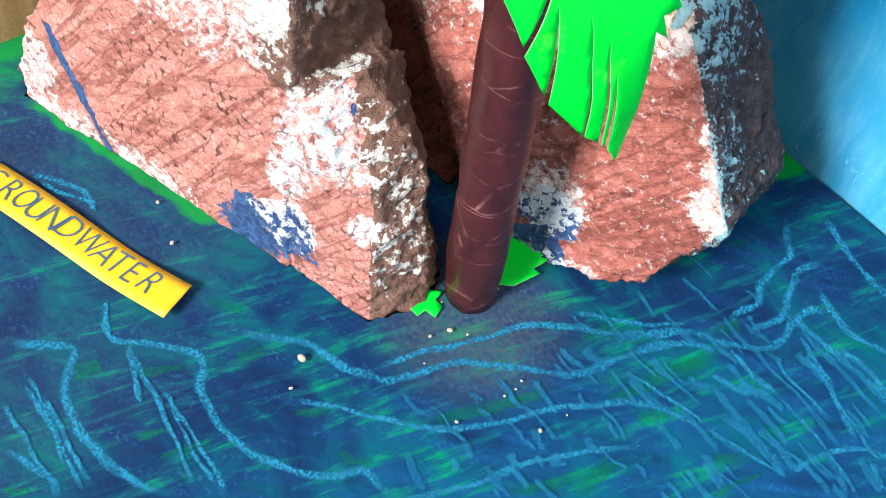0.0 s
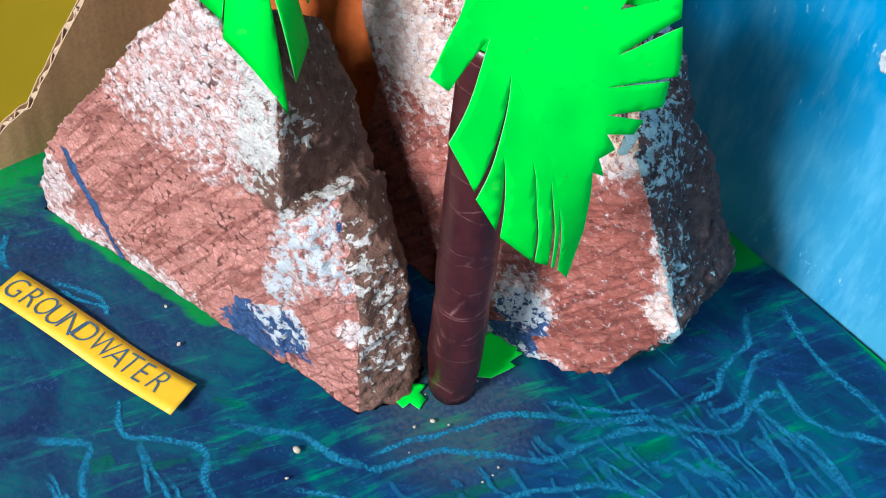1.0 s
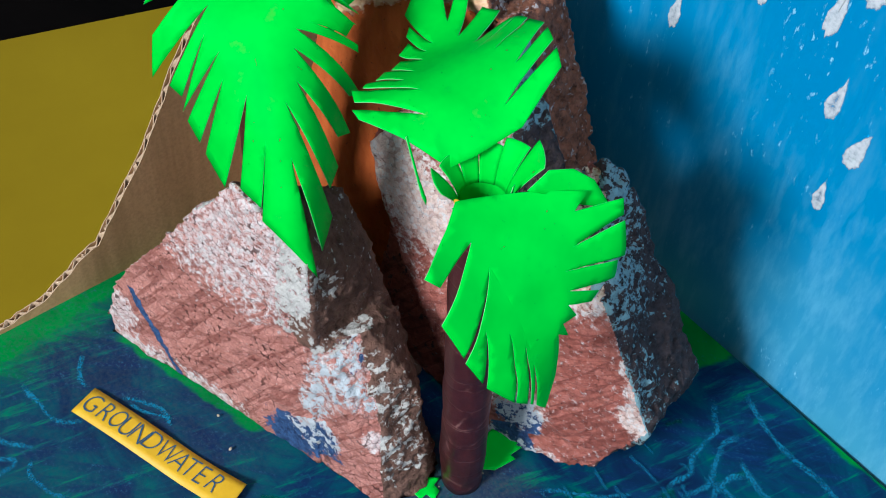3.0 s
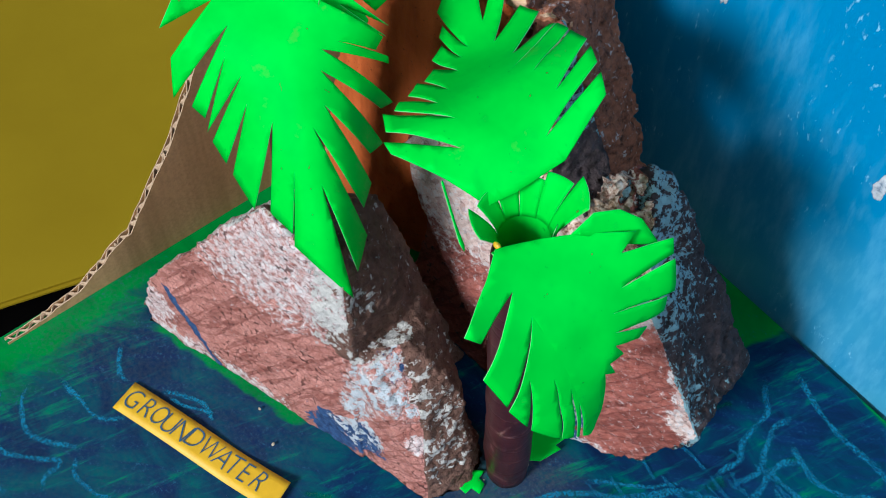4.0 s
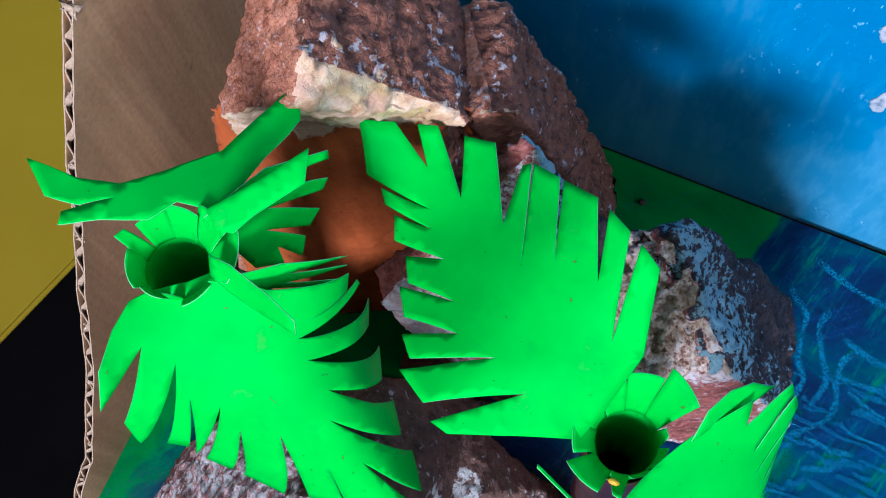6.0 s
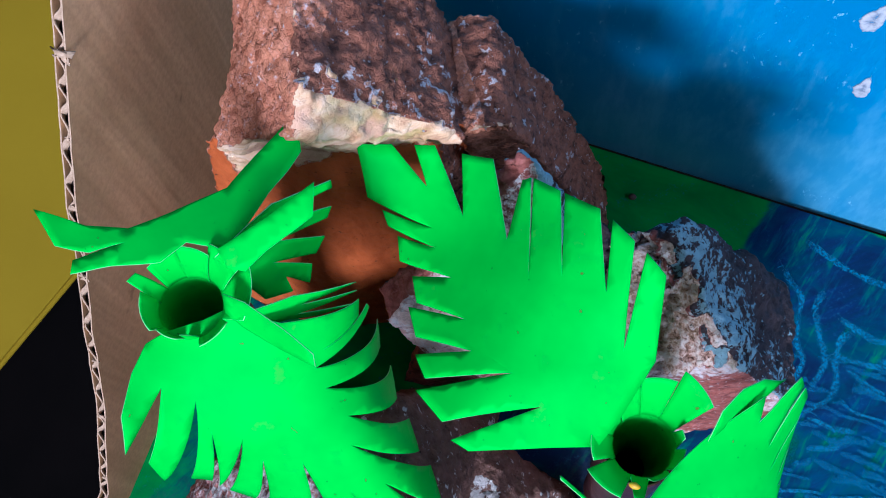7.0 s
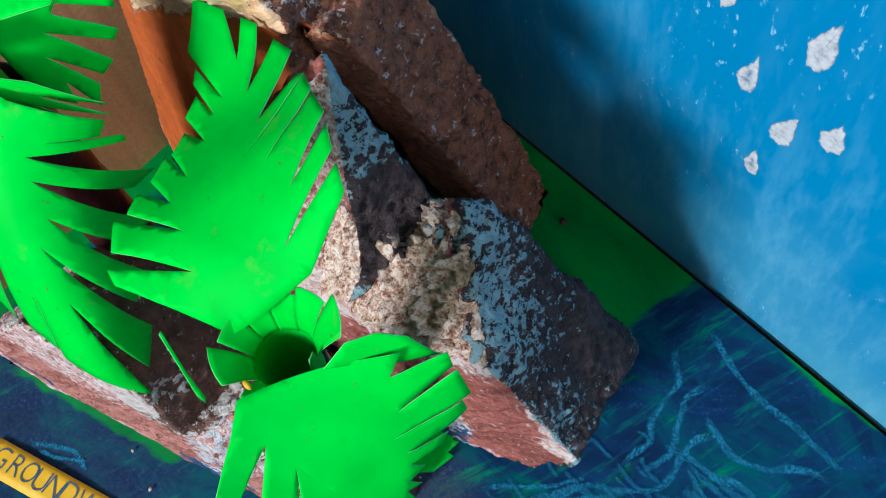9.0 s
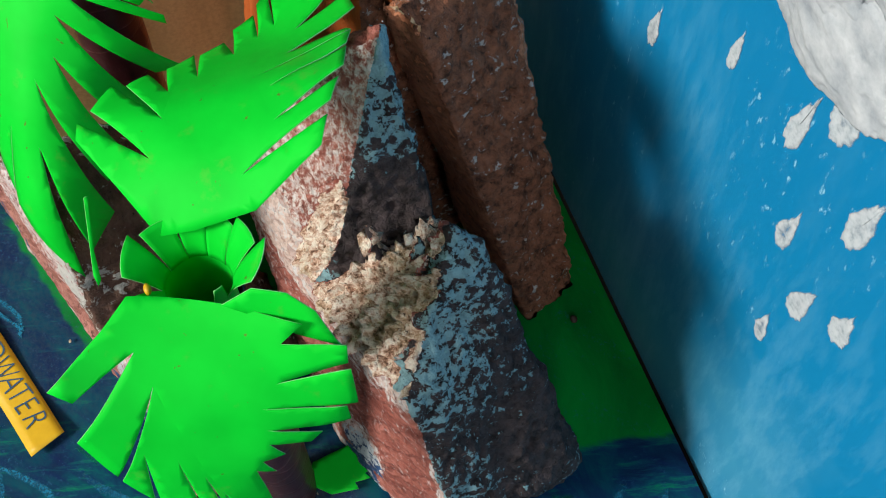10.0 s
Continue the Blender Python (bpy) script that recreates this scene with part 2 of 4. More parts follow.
def kraft():
    m, nt, b = material("cardboard", 0.8, 0.0, 0.2)
    flutes = noise_tex(nt, coords(nt, (1, 1, 0.06)), 120.0, 2.0)
    fine = noise_tex(nt, coords(nt), 600.0, 4.0)
    c = ramp(nt, flutes, [(0.3, (0.42, 0.250, 0.112)), (0.7, (0.55, 0.332, 0.160))])
    c = mixc(nt, ramp(nt, fine, [(0.35, (0.35, 0.35, 0.35)), (0.6, (0, 0, 0))]), c, (0.24, 0.13, 0.07))
    stain = noise_tex(nt, coords(nt), 60.0, 3.0)
    c = mixc(nt, ramp(nt, stain, [(0.68, (0, 0, 0)), (0.75, (0.45, 0.45, 0.45))]), c, (0.10, 0.05, 0.028))
    nt.links.new(c, b.inputs["Base Color"])
    bump(nt, b, flutes, 0.3, 0.001)
    return m


KRAFT = kraft()
KRAFT_EDGE = simple("cardboard_cut_edge", (0.30, 0.20, 0.12), (0.52, 0.38, 0.25), 900.0, 0.85)
FLUTE_SHADE = simple("cardboard_flute_shade", (0.02, 0.012, 0.007), (0.05, 0.03, 0.018), 500.0, 0.9)


def sky_paint():
    m, nt, b = material("sky_blue_paint", 0.45, 0.0, 0.4)
    v = coords(nt)
    sep = nt.nodes.new("ShaderNodeSeparateXYZ")
    nt.links.new(v, sep.inputs[0])
    streak = noise_tex(nt, coords(nt, (1, 1, 0.22), (0, 0.5, 0)), 120.0, 6.0, 0.7)
    cloudy = noise_tex(nt, v, 14.0, 3.0)
    fac = calc(nt, "MULTIPLY_ADD", sep.outputs["Z"], 2.3, calc(nt, "MULTIPLY", cloudy, 0.55))
    c = ramp(nt, fac, [(0.18, (0.075, 0.34, 0.50)), (0.5, (0.004, 0.205, 0.43)), (0.95, (0.002, 0.180, 0.40))])
    low = calc(nt, "MULTIPLY", ramp(nt, streak, [(0.46, (0, 0, 0)), (0.66, (0.28, 0.28, 0.28))]), ramp(nt, fac, [(0.30, (1, 1, 1)), (0.75, (0.15, 0.15, 0.15))]))
    c = mixc(nt, low, c, (0.22, 0.54, 0.72))
    # glints on the brushed paint, put into the colour as pale flecks
    glints = noise_tex(nt, coords(nt, (1, 1, 0.35), (0, 0.25, 0)), 420.0, 4.0, 0.7)
    glint_m = calc(nt, "MULTIPLY", ramp(nt, glints, [(0.62, (0, 0, 0)), (0.70, (0.8, 0.8, 0.8))]), ramp(nt, cloudy, [(0.48, (0, 0, 0)), (0.60, (1, 1, 1))]))
    c = mixc(nt, glint_m, c, (0.30, 0.60, 0.76))
    nt.links.new(c, b.inputs["Base Color"])
    bump(nt, b, streak, 0.12, 0.0005)
    return m


SKY = sky_paint()
COTTON = simple("cotton_cloud", (0.30, 0.33, 0.37), (0.52, 0.54, 0.57), 160.0, 0.95, 0.4, 0.001)


def water_paint():
    m, nt, b = material("water_paint", 0.65, 0.0, 0.04)
    a = attr(nt, "paint")
    sep = nt.nodes.new("ShaderNodeSeparateColor")
    nt.links.new(a.outputs["Color"], sep.inputs[0])
    v = coords(nt)
    wash = noise_tex(nt, coords(nt, (1, 1.5, 1), (0, 0, 0.35)), 24.0, 6.0, 0.62, 0.8)
    long = noise_tex(nt, turned(nt, (0, 0, -0.75), (0.16, 1.0, 1.0)), 150.0, 6.0, 0.70, 0.3)
    cross = noise_tex(nt, turned(nt, (0, 0, -1.32), (0.16, 1.0, 1.0)), 170.0, 6.0, 0.70, 0.3)
    fine = noise_tex(nt, v, 520.0, 5.0, 0.75)
    c = ramp(nt, wash, [(0.34, (0.004, 0.015, 0.052)), (0.46, (0.004, 0.027, 0.072)), (0.56, (0.003, 0.054, 0.088)), (0.68, (0.002, 0.084, 0.088))])
    c = mixc(nt, ramp(nt, long, [(0.46, (0, 0, 0)), (0.62, (0.65, 0.65, 0.65))]), c, (0.006, 0.016, 0.078))
    c = mixc(nt, ramp(nt, cross, [(0.52, (0, 0, 0)), (0.66, (0.6, 0.6, 0.6))]), c, (0.006, 0.065, 0.120))
    teal = spread(nt, sep.outputs[1], long, 0.35, 0.2, 1.0)
    c = mixc(nt, calc(nt, "MULTIPLY", teal, 0.85), c, (0.005, 0.125, 0.290))
    gm = spread(nt, calc(nt, "MULTIPLY", sep.outputs[2], 0.55), cross, 1.3, 0.42, 0.85)
    c = mixc(nt, calc(nt, "MULTIPLY", gm, ramp(nt, wash, [(0.42, (0.10, 0.10, 0.10)), (0.58, (0.95, 0.95, 0.95))])), c, (0.003, 0.19, 0.075))
    edge = spread(nt, sep.outputs[0], long, 0.55, 0.25, 0.85)
    green = ramp(nt, wash, [(0.3, (0.001, 0.13, 0.020)), (0.7, (0.002, 0.25, 0.032))])
    c = mixc(nt, edge, c, green)
    # scuffed grey cardboard showing through, and crayon grain
    scuff = calc(nt, "MULTIPLY", ramp(nt, fine, [(0.34, (0, 0, 0)), (0.62, (0.75, 0.75, 0.75))]), a.outputs["Alpha"])
    c = mixc(nt, scuff, c, (0.046, 0.060, 0.080))
    wax = calc(nt, "MULTIPLY", ramp(nt, fine, [(0.54, (0, 0, 0)), (0.64, (0.8, 0.8, 0.8))]), ramp(nt, long, [(0.50, (0, 0, 0)), (0.62, (0.8, 0.8, 0.8))]))
    c = mixc(nt, wax, c, (0.018, 0.11, 0.19))
    nt.links.new(c, b.inputs["Base Color"])
    bump(nt, b, calc(nt, "MULTIPLY_ADD", fine, 0.5, long), 0.25, 0.0005)
    return m


WATER = water_paint()


def crayon_mark(name, dark, light, cover):
    """Wax crayon: dense in the middle of the line, breaking into grains at its sides."""
    m, nt, b = material(name, 0.6, 0.0, 0.15)
    grain = noise_tex(nt, coords(nt), 900.0, 5.0, 0.8)
    patch = noise_tex(nt, coords(nt), 70.0, 3.0)
    a = attr(nt, "edge")
    nt.links.new(ramp(nt, patch, [(0.3, dark), (0.7, light)]), b.inputs["Base Color"])
    w = calc(nt, "MULTIPLY_ADD", patch, 0.30, calc(nt, "MULTIPLY_ADD", a.outputs["Fac"], 0.85, -0.28))
    nt.links.new(calc(nt, "MULTIPLY", spread(nt, w, grain, 1.25, 0.26, 0.85), cover), b.inputs["Alpha"])
    return m


CRAYON = crayon_mark("blue_crayon", (0.010, 0.130, 0.245), (0.018, 0.190, 0.320), 0.76)
CRAYON_FAINT = crayon_mark("faint_blue_crayon", (0.008, 0.110, 0.225), (0.014, 0.165, 0.295), 0.58)
GREEN_CRAYON = crayon_mark("green_crayon", (0.001, 0.105, 0.062), (0.002, 0.165, 0.078), 0.46)


def dab_paint():
    """Thin white poster paint, half seen through in the middle of a dab."""
    m, nt, b = material("white_paint_dab", 0.5, 0.0, 0.4)
    blot = noise_tex(nt, coords(nt), 330.0, 4.0, 0.65)
    a = attr(nt, "edge")
    nt.links.new(ramp(nt, blot, [(0.35, (0.42, 0.48, 0.53)), (0.65, (0.52, 0.55, 0.58))]), b.inputs["Base Color"])
    nt.links.new(spread(nt, a.outputs["Fac"], blot, 0.6, 0.15, 1.05), b.inputs["Alpha"])
    bump(nt, b, blot, 0.15, 0.0004)
    return m


DAB = dab_paint()
YELLOW = simple("yellow_paper", (0.58, 0.34, 0.006), (0.66, 0.40, 0.010), 180.0, 0.5, 0.1, 0.0004)
INK = simple("blue_ink", (0.012, 0.05, 0.11), (0.03, 0.10, 0.17), 700.0, 0.5)
GRIT = simple("pale_seed", (0.30, 0.25, 0.17), (0.48, 0.42, 0.32), 900.0, 0.6)
BENCH = simple("yellow_bench_paint", (0.285, 0.200, 0.006), (0.335, 0.240, 0.008), 5.0, 0.7, 0.05, 0.0004, spec=0.08)
DARK = simple("dark_floor", (0.002, 0.002, 0.002), (0.005, 0.004, 0.004), 6.0, 0.9, spec=0.05)
TABLE = simple("dark_table_wood", (0.02, 0.012, 0.008), (0.05, 0.03, 0.02), 20.0, 0.6)
WALL = simple("room_plaster", (0.25, 0.255, 0.26), (0.31, 0.315, 0.32), 8.0, 0.9)


# ---- geometry helpers ----
def mesh_of(name, bm, mats):
    me = bpy.data.meshes.new(name)
    bm.to_mesh(me)
    bm.free()
    for m in (mats if isinstance(mats, (list, tuple)) else [mats]):
        me.materials.append(m)
    return me


def smooth(me):
    me.polygons.foreach_set("use_smooth", [True] * len(me.polygons))
    return me


def part(name, bm, mats, parent=None, label="", shade=False):
    me = mesh_of(name, bm, mats)
    if shade:
        smooth(me)
    ob = new(name, me)
    if parent is not None:
        ob.parent = parent
    return tagged(ob, label)


def box(x0, y0, z0, x1, y1, z1, bevel=0.0, bm=None):
    bm = bm or bmesh.new()
    vs = bmesh.ops.create_cube(bm, size=1.0)["verts"]
    for v in vs:
        v.co = Vector((x0 + (v.co.x + 0.5) * (x1 - x0), y0 + (v.co.y + 0.5) * (y1 - y0), z0 + (v.co.z + 0.5) * (z1 - z0)))
    if bevel:
        bmesh.ops.bevel(bm, geom=list({e for v in vs for e in v.link_edges}), offset=bevel, segments=2, affect="EDGES")
    return bm


def refine(bm, length, rounds=9):
    """Cut long edges until none is longer than length."""
    bm.normal_update()
    bmesh.ops.triangulate(bm, faces=bm.faces[:], ngon_method="EAR_CLIP")
    for _ in range(rounds):
        long = [e for e in bm.edges if e.calc_length() > length]
        if not long:
            break
        bmesh.ops.subdivide_edges(bm, edges=long, cuts=1)
        bmesh.ops.triangulate(bm, faces=[f for f in bm.faces if len(f.verts) > 3])


def catmull(points, steps):
    p = [Vector((*q, 0)) if len(q) == 2 else Vector(q) for q in points]
    p = [2 * p[0] - p[1], *p, 2 * p[-1] - p[-2]]
    out = []
    for i in range(1, len(p) - 2):
        for k in range(steps):
            t = k / steps
            a, b, c, d = p[i - 1], p[i], p[i + 1], p[i + 2]
            out.append(0.5 * ((2 * b) + (c - a) * t + (2 * a - 5 * b + 4 * c - d) * t * t + (3 * b - a - 3 * c + d) * t ** 3))
    return [*out, p[-2]]


def sstep(a, b, x):
    t = min(1.0, max(0.0, (x - a) / (b - a)))
    return t * t * (3 - 2 * t)


# ---- room: floor, walls, ceiling, window, bench and table round the model ----
R0, R1, Q0, Q1, LOW, TOP = -1.75, 2.4, -1.5, 2.6, -0.76, 2.1
tagged(part("floor", box(R0, Q0, LOW - 0.1, R1, Q1, LOW), DARK), "dark bare floor under the table and bench", "floor", kind="structure")
tagged(part("ceiling", box(R0, Q0, TOP, R1, Q1, TOP + 0.1), WALL), "plain grey plaster ceiling of the room", "ceiling", kind="structure")
# the gap in this wall is made only for the added fill lamp
bm = box(R1, Q0, LOW, R1 + 0.12, Q1, 1.0)
box(R1, Q0, 1.0, R1 + 0.12, -0.30, TOP, bm=bm)
box(R1, 1.10, 1.0, R1 + 0.12, Q1, TOP, bm=bm)
box(R1, -0.30, 2.03, R1 + 0.12, 1.10, TOP, bm=bm)
tagged(part("wall_east", bm, WALL), "plain grey plaster wall with an opening holding an area light", "wall", kind="structure")
tagged(part("wall_north", box(R0, Q1, LOW, R1, Q1 + 0.12, TOP), WALL), "plain grey plaster room wall", "wall", kind="structure")
bm = box(R0, Q0 - 0.12, LOW, R1, Q0, 1.12)
box(R0, Q0 - 0.12, 1.12, -0.16, Q0, TOP, bm=bm)
box(0.44, Q0 - 0.12, 1.12, R1, Q0, TOP, bm=bm)
box(-0.16, Q0 - 0.12, 1.72, 0.44, Q0, TOP, bm=bm)
tagged(part("wall_south", bm, WALL), "plain grey plaster wall with an opening holding an area light", "wall", kind="structure")
tagged(part("wall_west", box(R0 - 0.12, Q0, LOW, R0, Q1, TOP), WALL), "plain grey plaster room wall", "wall", kind="structure")

# ---- model: board, sky panel, cardboard side ----
SKY_Y, CARD_X = 0.561, -0.219
EAST, SOUTH = 0.42, 0.06
bench = tagged(new("bench"), "mustard yellow painted wooden bench beside the table", "bench")
bench.matrix_world = pose(-0.68, 0.46, 0, 0, 0, -16.5)
part("seat", box(-0.204, -1.1, -0.378, 0.213, 1.1, -0.37, 0.003), BENCH, bench)
for px, py in ((-0.13, -0.95), (0.13, -0.95), (-0.13, 0.95), (0.13, 0.95)):
    part("leg", box(px - 0.025, py - 0.025, LOW, px + 0.025, py + 0.025, -0.3785, 0.003), TABLE, bench)
table = tagged(new("table"), "small dark wooden table carrying the painted model", "table")
part("tabletop", box(-0.17, 0.10, -0.035, EAST, 0.53, -0.0062, 0.003), TABLE, table)
for px, py in ((-0.13, 0.14), (0.38, 0.14), (-0.13, 0.49), (0.38, 0.49)):
    part("leg", box(px - 0.025, py - 0.025, LOW, px + 0.025, py + 0.025, -0.0355, 0.003), TABLE, table)


def board_paint(x, y):
    """How green the board is along its edges, how teal, how streaked with green and how scuffed."""
    wob = noise.noise(Vector((x * 28, y * 28, 3.1))) * 0.010 + noise.noise(Vector((x * 90, y * 90, 1.7))) * 0.004
    g = max(sstep(0.014, 0.004, x - CARD_X - 0.004 + wob), 0.62 * sstep(0.050, 0.006, x - CARD_X + wob))
    g = max(g, sstep(0.004, -0.003, x - (0.0045 - 0.20 * (0.56 - y)) + wob * 0.6) * sstep(0.497, 0.507, y + x * 0.2))
    g = max(g, 0.9 * sstep(0.006, 0.001, SKY_Y - y + wob * 0.5) * sstep(0.02, 0.05, x))
    g = max(g, sstep(0.470, 0.480, y) * sstep(-0.075, -0.085, x))
    # ragged strip along the foot of the pink rock
    foot = y - (0.383 + 0.301 * x) + 0.0020 + wob * 0.35
    g = max(g, 0.85 * sstep(-0.0035, 0.0005, foot - 0.003 * noise.noise(Vector((x * 140, y * 140, 8)))) * sstep(-0.19, -0.18, x) * sstep(-0.095, -0.105, x))
    teal = 0.34 * sstep(0.52, 0.36, y - x * 1.3) * sstep(-0.07, 0.03, x) + 0.08 * sstep(-0.15, -0.05, x)
    teal = max(teal, 0.28 * sstep(-0.02, 0.035, x) * sstep(0.40, 0.47, y) * (1 - 0.45 * sstep(0.07, 0.11, x)))
    streak = 0.52 + 0.25 * sstep(-0.12, -0.02, x) + 0.45 * sstep(-0.155, -0.20, x) - 0.2 * sstep(0.46, 0.52, y)
    scuff = 1.25 * sstep(0.042, 0.016, math.hypot(x + 0.018, y - 0.402)) + 0.35 * sstep(0.05, 0.02, abs(y - (0.378 + 0.3 * x))) * sstep(-0.06, -0.10, x) + 0.30 * sstep(0.36, 0.27, y) * sstep(-0.02, -0.07, x)
    return g, teal, streak, scuff


def board():
    step = 0.0025
    nx, ny = int((EAST - CARD_X + 0.006) / step), int((SKY_Y - 0.002 - SOUTH) / step)
    bm = bmesh.new()
    layer = bm.verts.layers.float_color.new("paint")
    grid = []
    for j in range(ny + 1):
        row = []
        for i in range(nx + 1):
            x, y = CARD_X - 0.006 + i * step, SOUTH + j * step
            v = bm.verts.new((x, y, 0.0))
            v[layer] = board_paint(x, y)
            row.append(v)
        grid.append(row)
    for j in range(ny):
        for i in range(nx):
            bm.faces.new((grid[j][i], grid[j][i + 1], grid[j + 1][i + 1], grid[j + 1][i]))
    me = smooth(mesh_of("painted_sheet", bm, WATER))
    return new("painted_sheet", me)


base = tagged(new("model_board"), "corrugated cardboard base painted as dark blue water with green shores", "board", kind="structure")
sheet = board()
sheet.parent = base
part("cardboard_base", box(CARD_X - 0.006, SOUTH, -0.006, EAST, SKY_Y - 0.0040, -0.0012), KRAFT_EDGE, base, "raw cut cardboard edge")


def ribbon(points, width, z, fade=True):
    """A flat hand-drawn line with worn sides, points in millimetres."""
    line = catmull([(x / 1000, y / 1000) for x, y in points], 10)
    bm = bmesh.new()
    layer = bm.verts.layers.float.new("edge")
    rows = []
    n = len(line)
    for k, p in enumerate(line):
        d = (line[min(k + 1, n - 1)] - line[max(k - 1, 0)]).normalized()
        side = Vector((-d.y, d.x, 0))
        w = width * (0.95 + 0.45 * noise.noise(Vector((p.x * 60, p.y * 60, width * 900))) + 0.45 * noise.noise(Vector((p.x * 330, p.y * 330, width * 500))))
        p = p + side * 0.0012 * noise.noise(Vector((p.x * 90, p.y * 90, 7)))
        ends = min(1.0, 9 * k / n, 9 * (n - 1 - k) / n) if fade else 1.0
        row = []
        for f, a in ((-0.75, 0.0), (-0.35, 0.9), (0.0, 1.0), (0.35, 0.9), (0.75, 0.0)):
            v = bm.verts.new((p.x + side.x * f * w, p.y + side.y * f * w, z))
            v[layer] = a * (0.35 + 0.65 * ends)
            row.append(v)
        rows.append(row)
    for a, b in zip(rows, rows[1:]):
        for i in range(4):
            bm.faces.new((a[i], a[i + 1], b[i + 1], b[i]))
    return bm


NEAR_SHORE = [
    [(-98, 272), (-90, 279), (-82, 288), (-76, 284), (-70, 279), (-58, 276), (-45, 277), (-31, 281), (-18, 291)],
    [(-94, 308), (-87, 302), (-78, 300), (-71, 308), (-59, 318), (-53, 318), (-46, 313), (-33, 311), (-18, 314), (-5, 322), (2, 330), (5, 338), (13, 339), (19, 339)],
    [(-62, 254), (-52, 260), (-45, 262), (-39, 260)],
    [(-82, 273), (-60, 270), (-35, 267)],
    [(-76, 304), (-40, 298), (-21, 295)],
    [(-58, 303), (-29, 303), (-11, 300)],
]
OPEN_WATER = [
    [(-69, 328), (-55, 337), (-43, 349), (-33, 353), (-22, 358), (-14, 366), (-8, 385), (4, 400), (19, 417), (22, 430), (28, 451), (39, 463), (50, 471)],
    [(-22, 358), (-17, 378), (-9, 401), (-6, 416), (3, 426), (16, 441), (37, 474)],
    [(-30, 333), (-21, 340), (-2, 357), (11, 370), (19, 387), (24, 402), (32, 415), (39, 427), (51, 434), (67, 439)],
    [(19, 339), (27, 356), (32, 376), (39, 394), (53, 421)],
]
BY_LABEL = [
    [(-202, 249), (-199, 253), (-194, 244), (-186, 239), (-176, 240), (-166, 245), (-153, 257), (-150, 248), (-142, 246)],
    [(-195, 265), (-186, 257), (-177, 254), (-164, 258), (-150, 270)],
    [(-188, 279), (-177, 279), (-166, 280), (-158, 283), (-152, 292)],
    [(-186, 309), (-177, 302), (-167, 301)],
    [(-150, 264), (-142, 260), (-131, 262), (-121, 268)],
    [(-191, 231), (-180, 224), (-173, 221), (-162, 229), (-151, 234)],
    [(-153, 310), (-146, 317), (-134, 322), (-126, 320)],
]
BY_SKY = [
    [(15, 533), (21, 525), (28, 518), (29, 507), (31, 498), (36, 491), (34, 483), (35, 476)],
    [(38, 527), (35, 516), (39, 505), (44, 494), (43, 484), (42, 477)],
    [(16, 428), (19, 443), (29, 460), (40, 469), (50, 478), (51, 489), (48, 498), (49, 507), (56, 510)],
    [(43, 515), (54, 512), (64, 510), (76, 515), (87, 525), (98, 528)],
    [(20, 546), (35, 540), (50, 536), (66, 536), (85, 536), (101, 534)],
]
FAR_RIGHT = [
    [(43, 497), (55, 498), (71, 499), (89, 499), (110, 493)],
    [(52, 494), (67, 489), (82, 482), (93, 477)],
    [(87, 449), (88, 459), (91, 471), (98, 479), (112, 485)],
    [(99, 476), (107, 472), (115, 473)],
    [(-3, 429), (12, 444), (22, 456), (27, 464)],
    [(53, 480), (65, 477), (84, 476)],
    [(43, 468), (54, 467), (65, 468)],
    [(45, 455), (56, 459), (63, 467)],
    [(64, 501), (79, 503), (99, 497)],
]
for k, pts in enumerate(NEAR_SHORE + OPEN_WATER + BY_LABEL + BY_SKY + FAR_RIGHT):
    wide = 0.0017 if k in (3, 4, 5) else 0.0033 if k in (0, 1, 6, 17, 18, 19, 20, 21, 22) else 0.0026
    part("crayon_line", ribbon(pts, wide, 0.00020 + 0.00001 * k), CRAYON, base, "pale blue crayon line" if k == 0 else "")
# straight strokes: start x, y and end x, y in millimetres
STROKES = [(-77, 262, -45, 262), (-79, 270, -46, 267), (-72, 273, -37, 270), (-57, 301, -19, 294), (-53, 304, -14, 299), (-72, 302, -52, 295), (-149, 311, -129, 324), (-93, 306, -79, 299), (29, 432, 59, 439), (59, 439, 88, 448), (70, 469, 106, 462), (58, 490, 104, 477)]
HATCH_NEAR = [(8, 419, 19, 421), (13, 426, 21, 428), (5, 393, 16, 392), (28, 432, 41, 431), (29, 442, 38, 441), (-9, 365, 2, 366), (25, 391, 34, 389), (26, 371, 37, 368), (39, 430, 50, 433), (35, 412, 45, 412), (18, 363, 23, 361), (17, 369, 23, 368),
              (28, 380, 33, 378), (9, 353, 23, 349), (36, 390, 41, 389), (38, 403, 44, 403), (4, 382, 9, 384), (48, 426, 60, 425)]
HATCH_FAR = [(48, 452, 88, 446), (45, 463, 63, 462), (58, 475, 91, 471), (51, 495, 93, 492), (49, 436, 68, 436), (42, 447, 50, 451), (58, 447, 76, 447), (59, 458, 81, 456), (69, 453, 88, 451), (53, 460, 71, 466), (57, 487, 70, 487), (65, 497, 90, 497),
             (82, 484, 94, 481), (88, 465, 103, 459), (96, 473, 110, 469), (86, 456, 100, 454), (65, 431, 78, 428), (78, 450, 83, 448)]
GREEN_STROKES = [(4, 365, 19, 405), (32, 417, 42, 463), (77, 423, 81, 443), (51, 387, 48, 405), (38, 368, 53, 408), (32, 437, 41, 458), (10, 427, 10, 446), (-5, 419, 6, 430), (43, 421, 48, 433), (68, 433, 74, 440), (71, 454, 76, 461), (35, 469, 38, 480), (48, 506, 51, 514)]
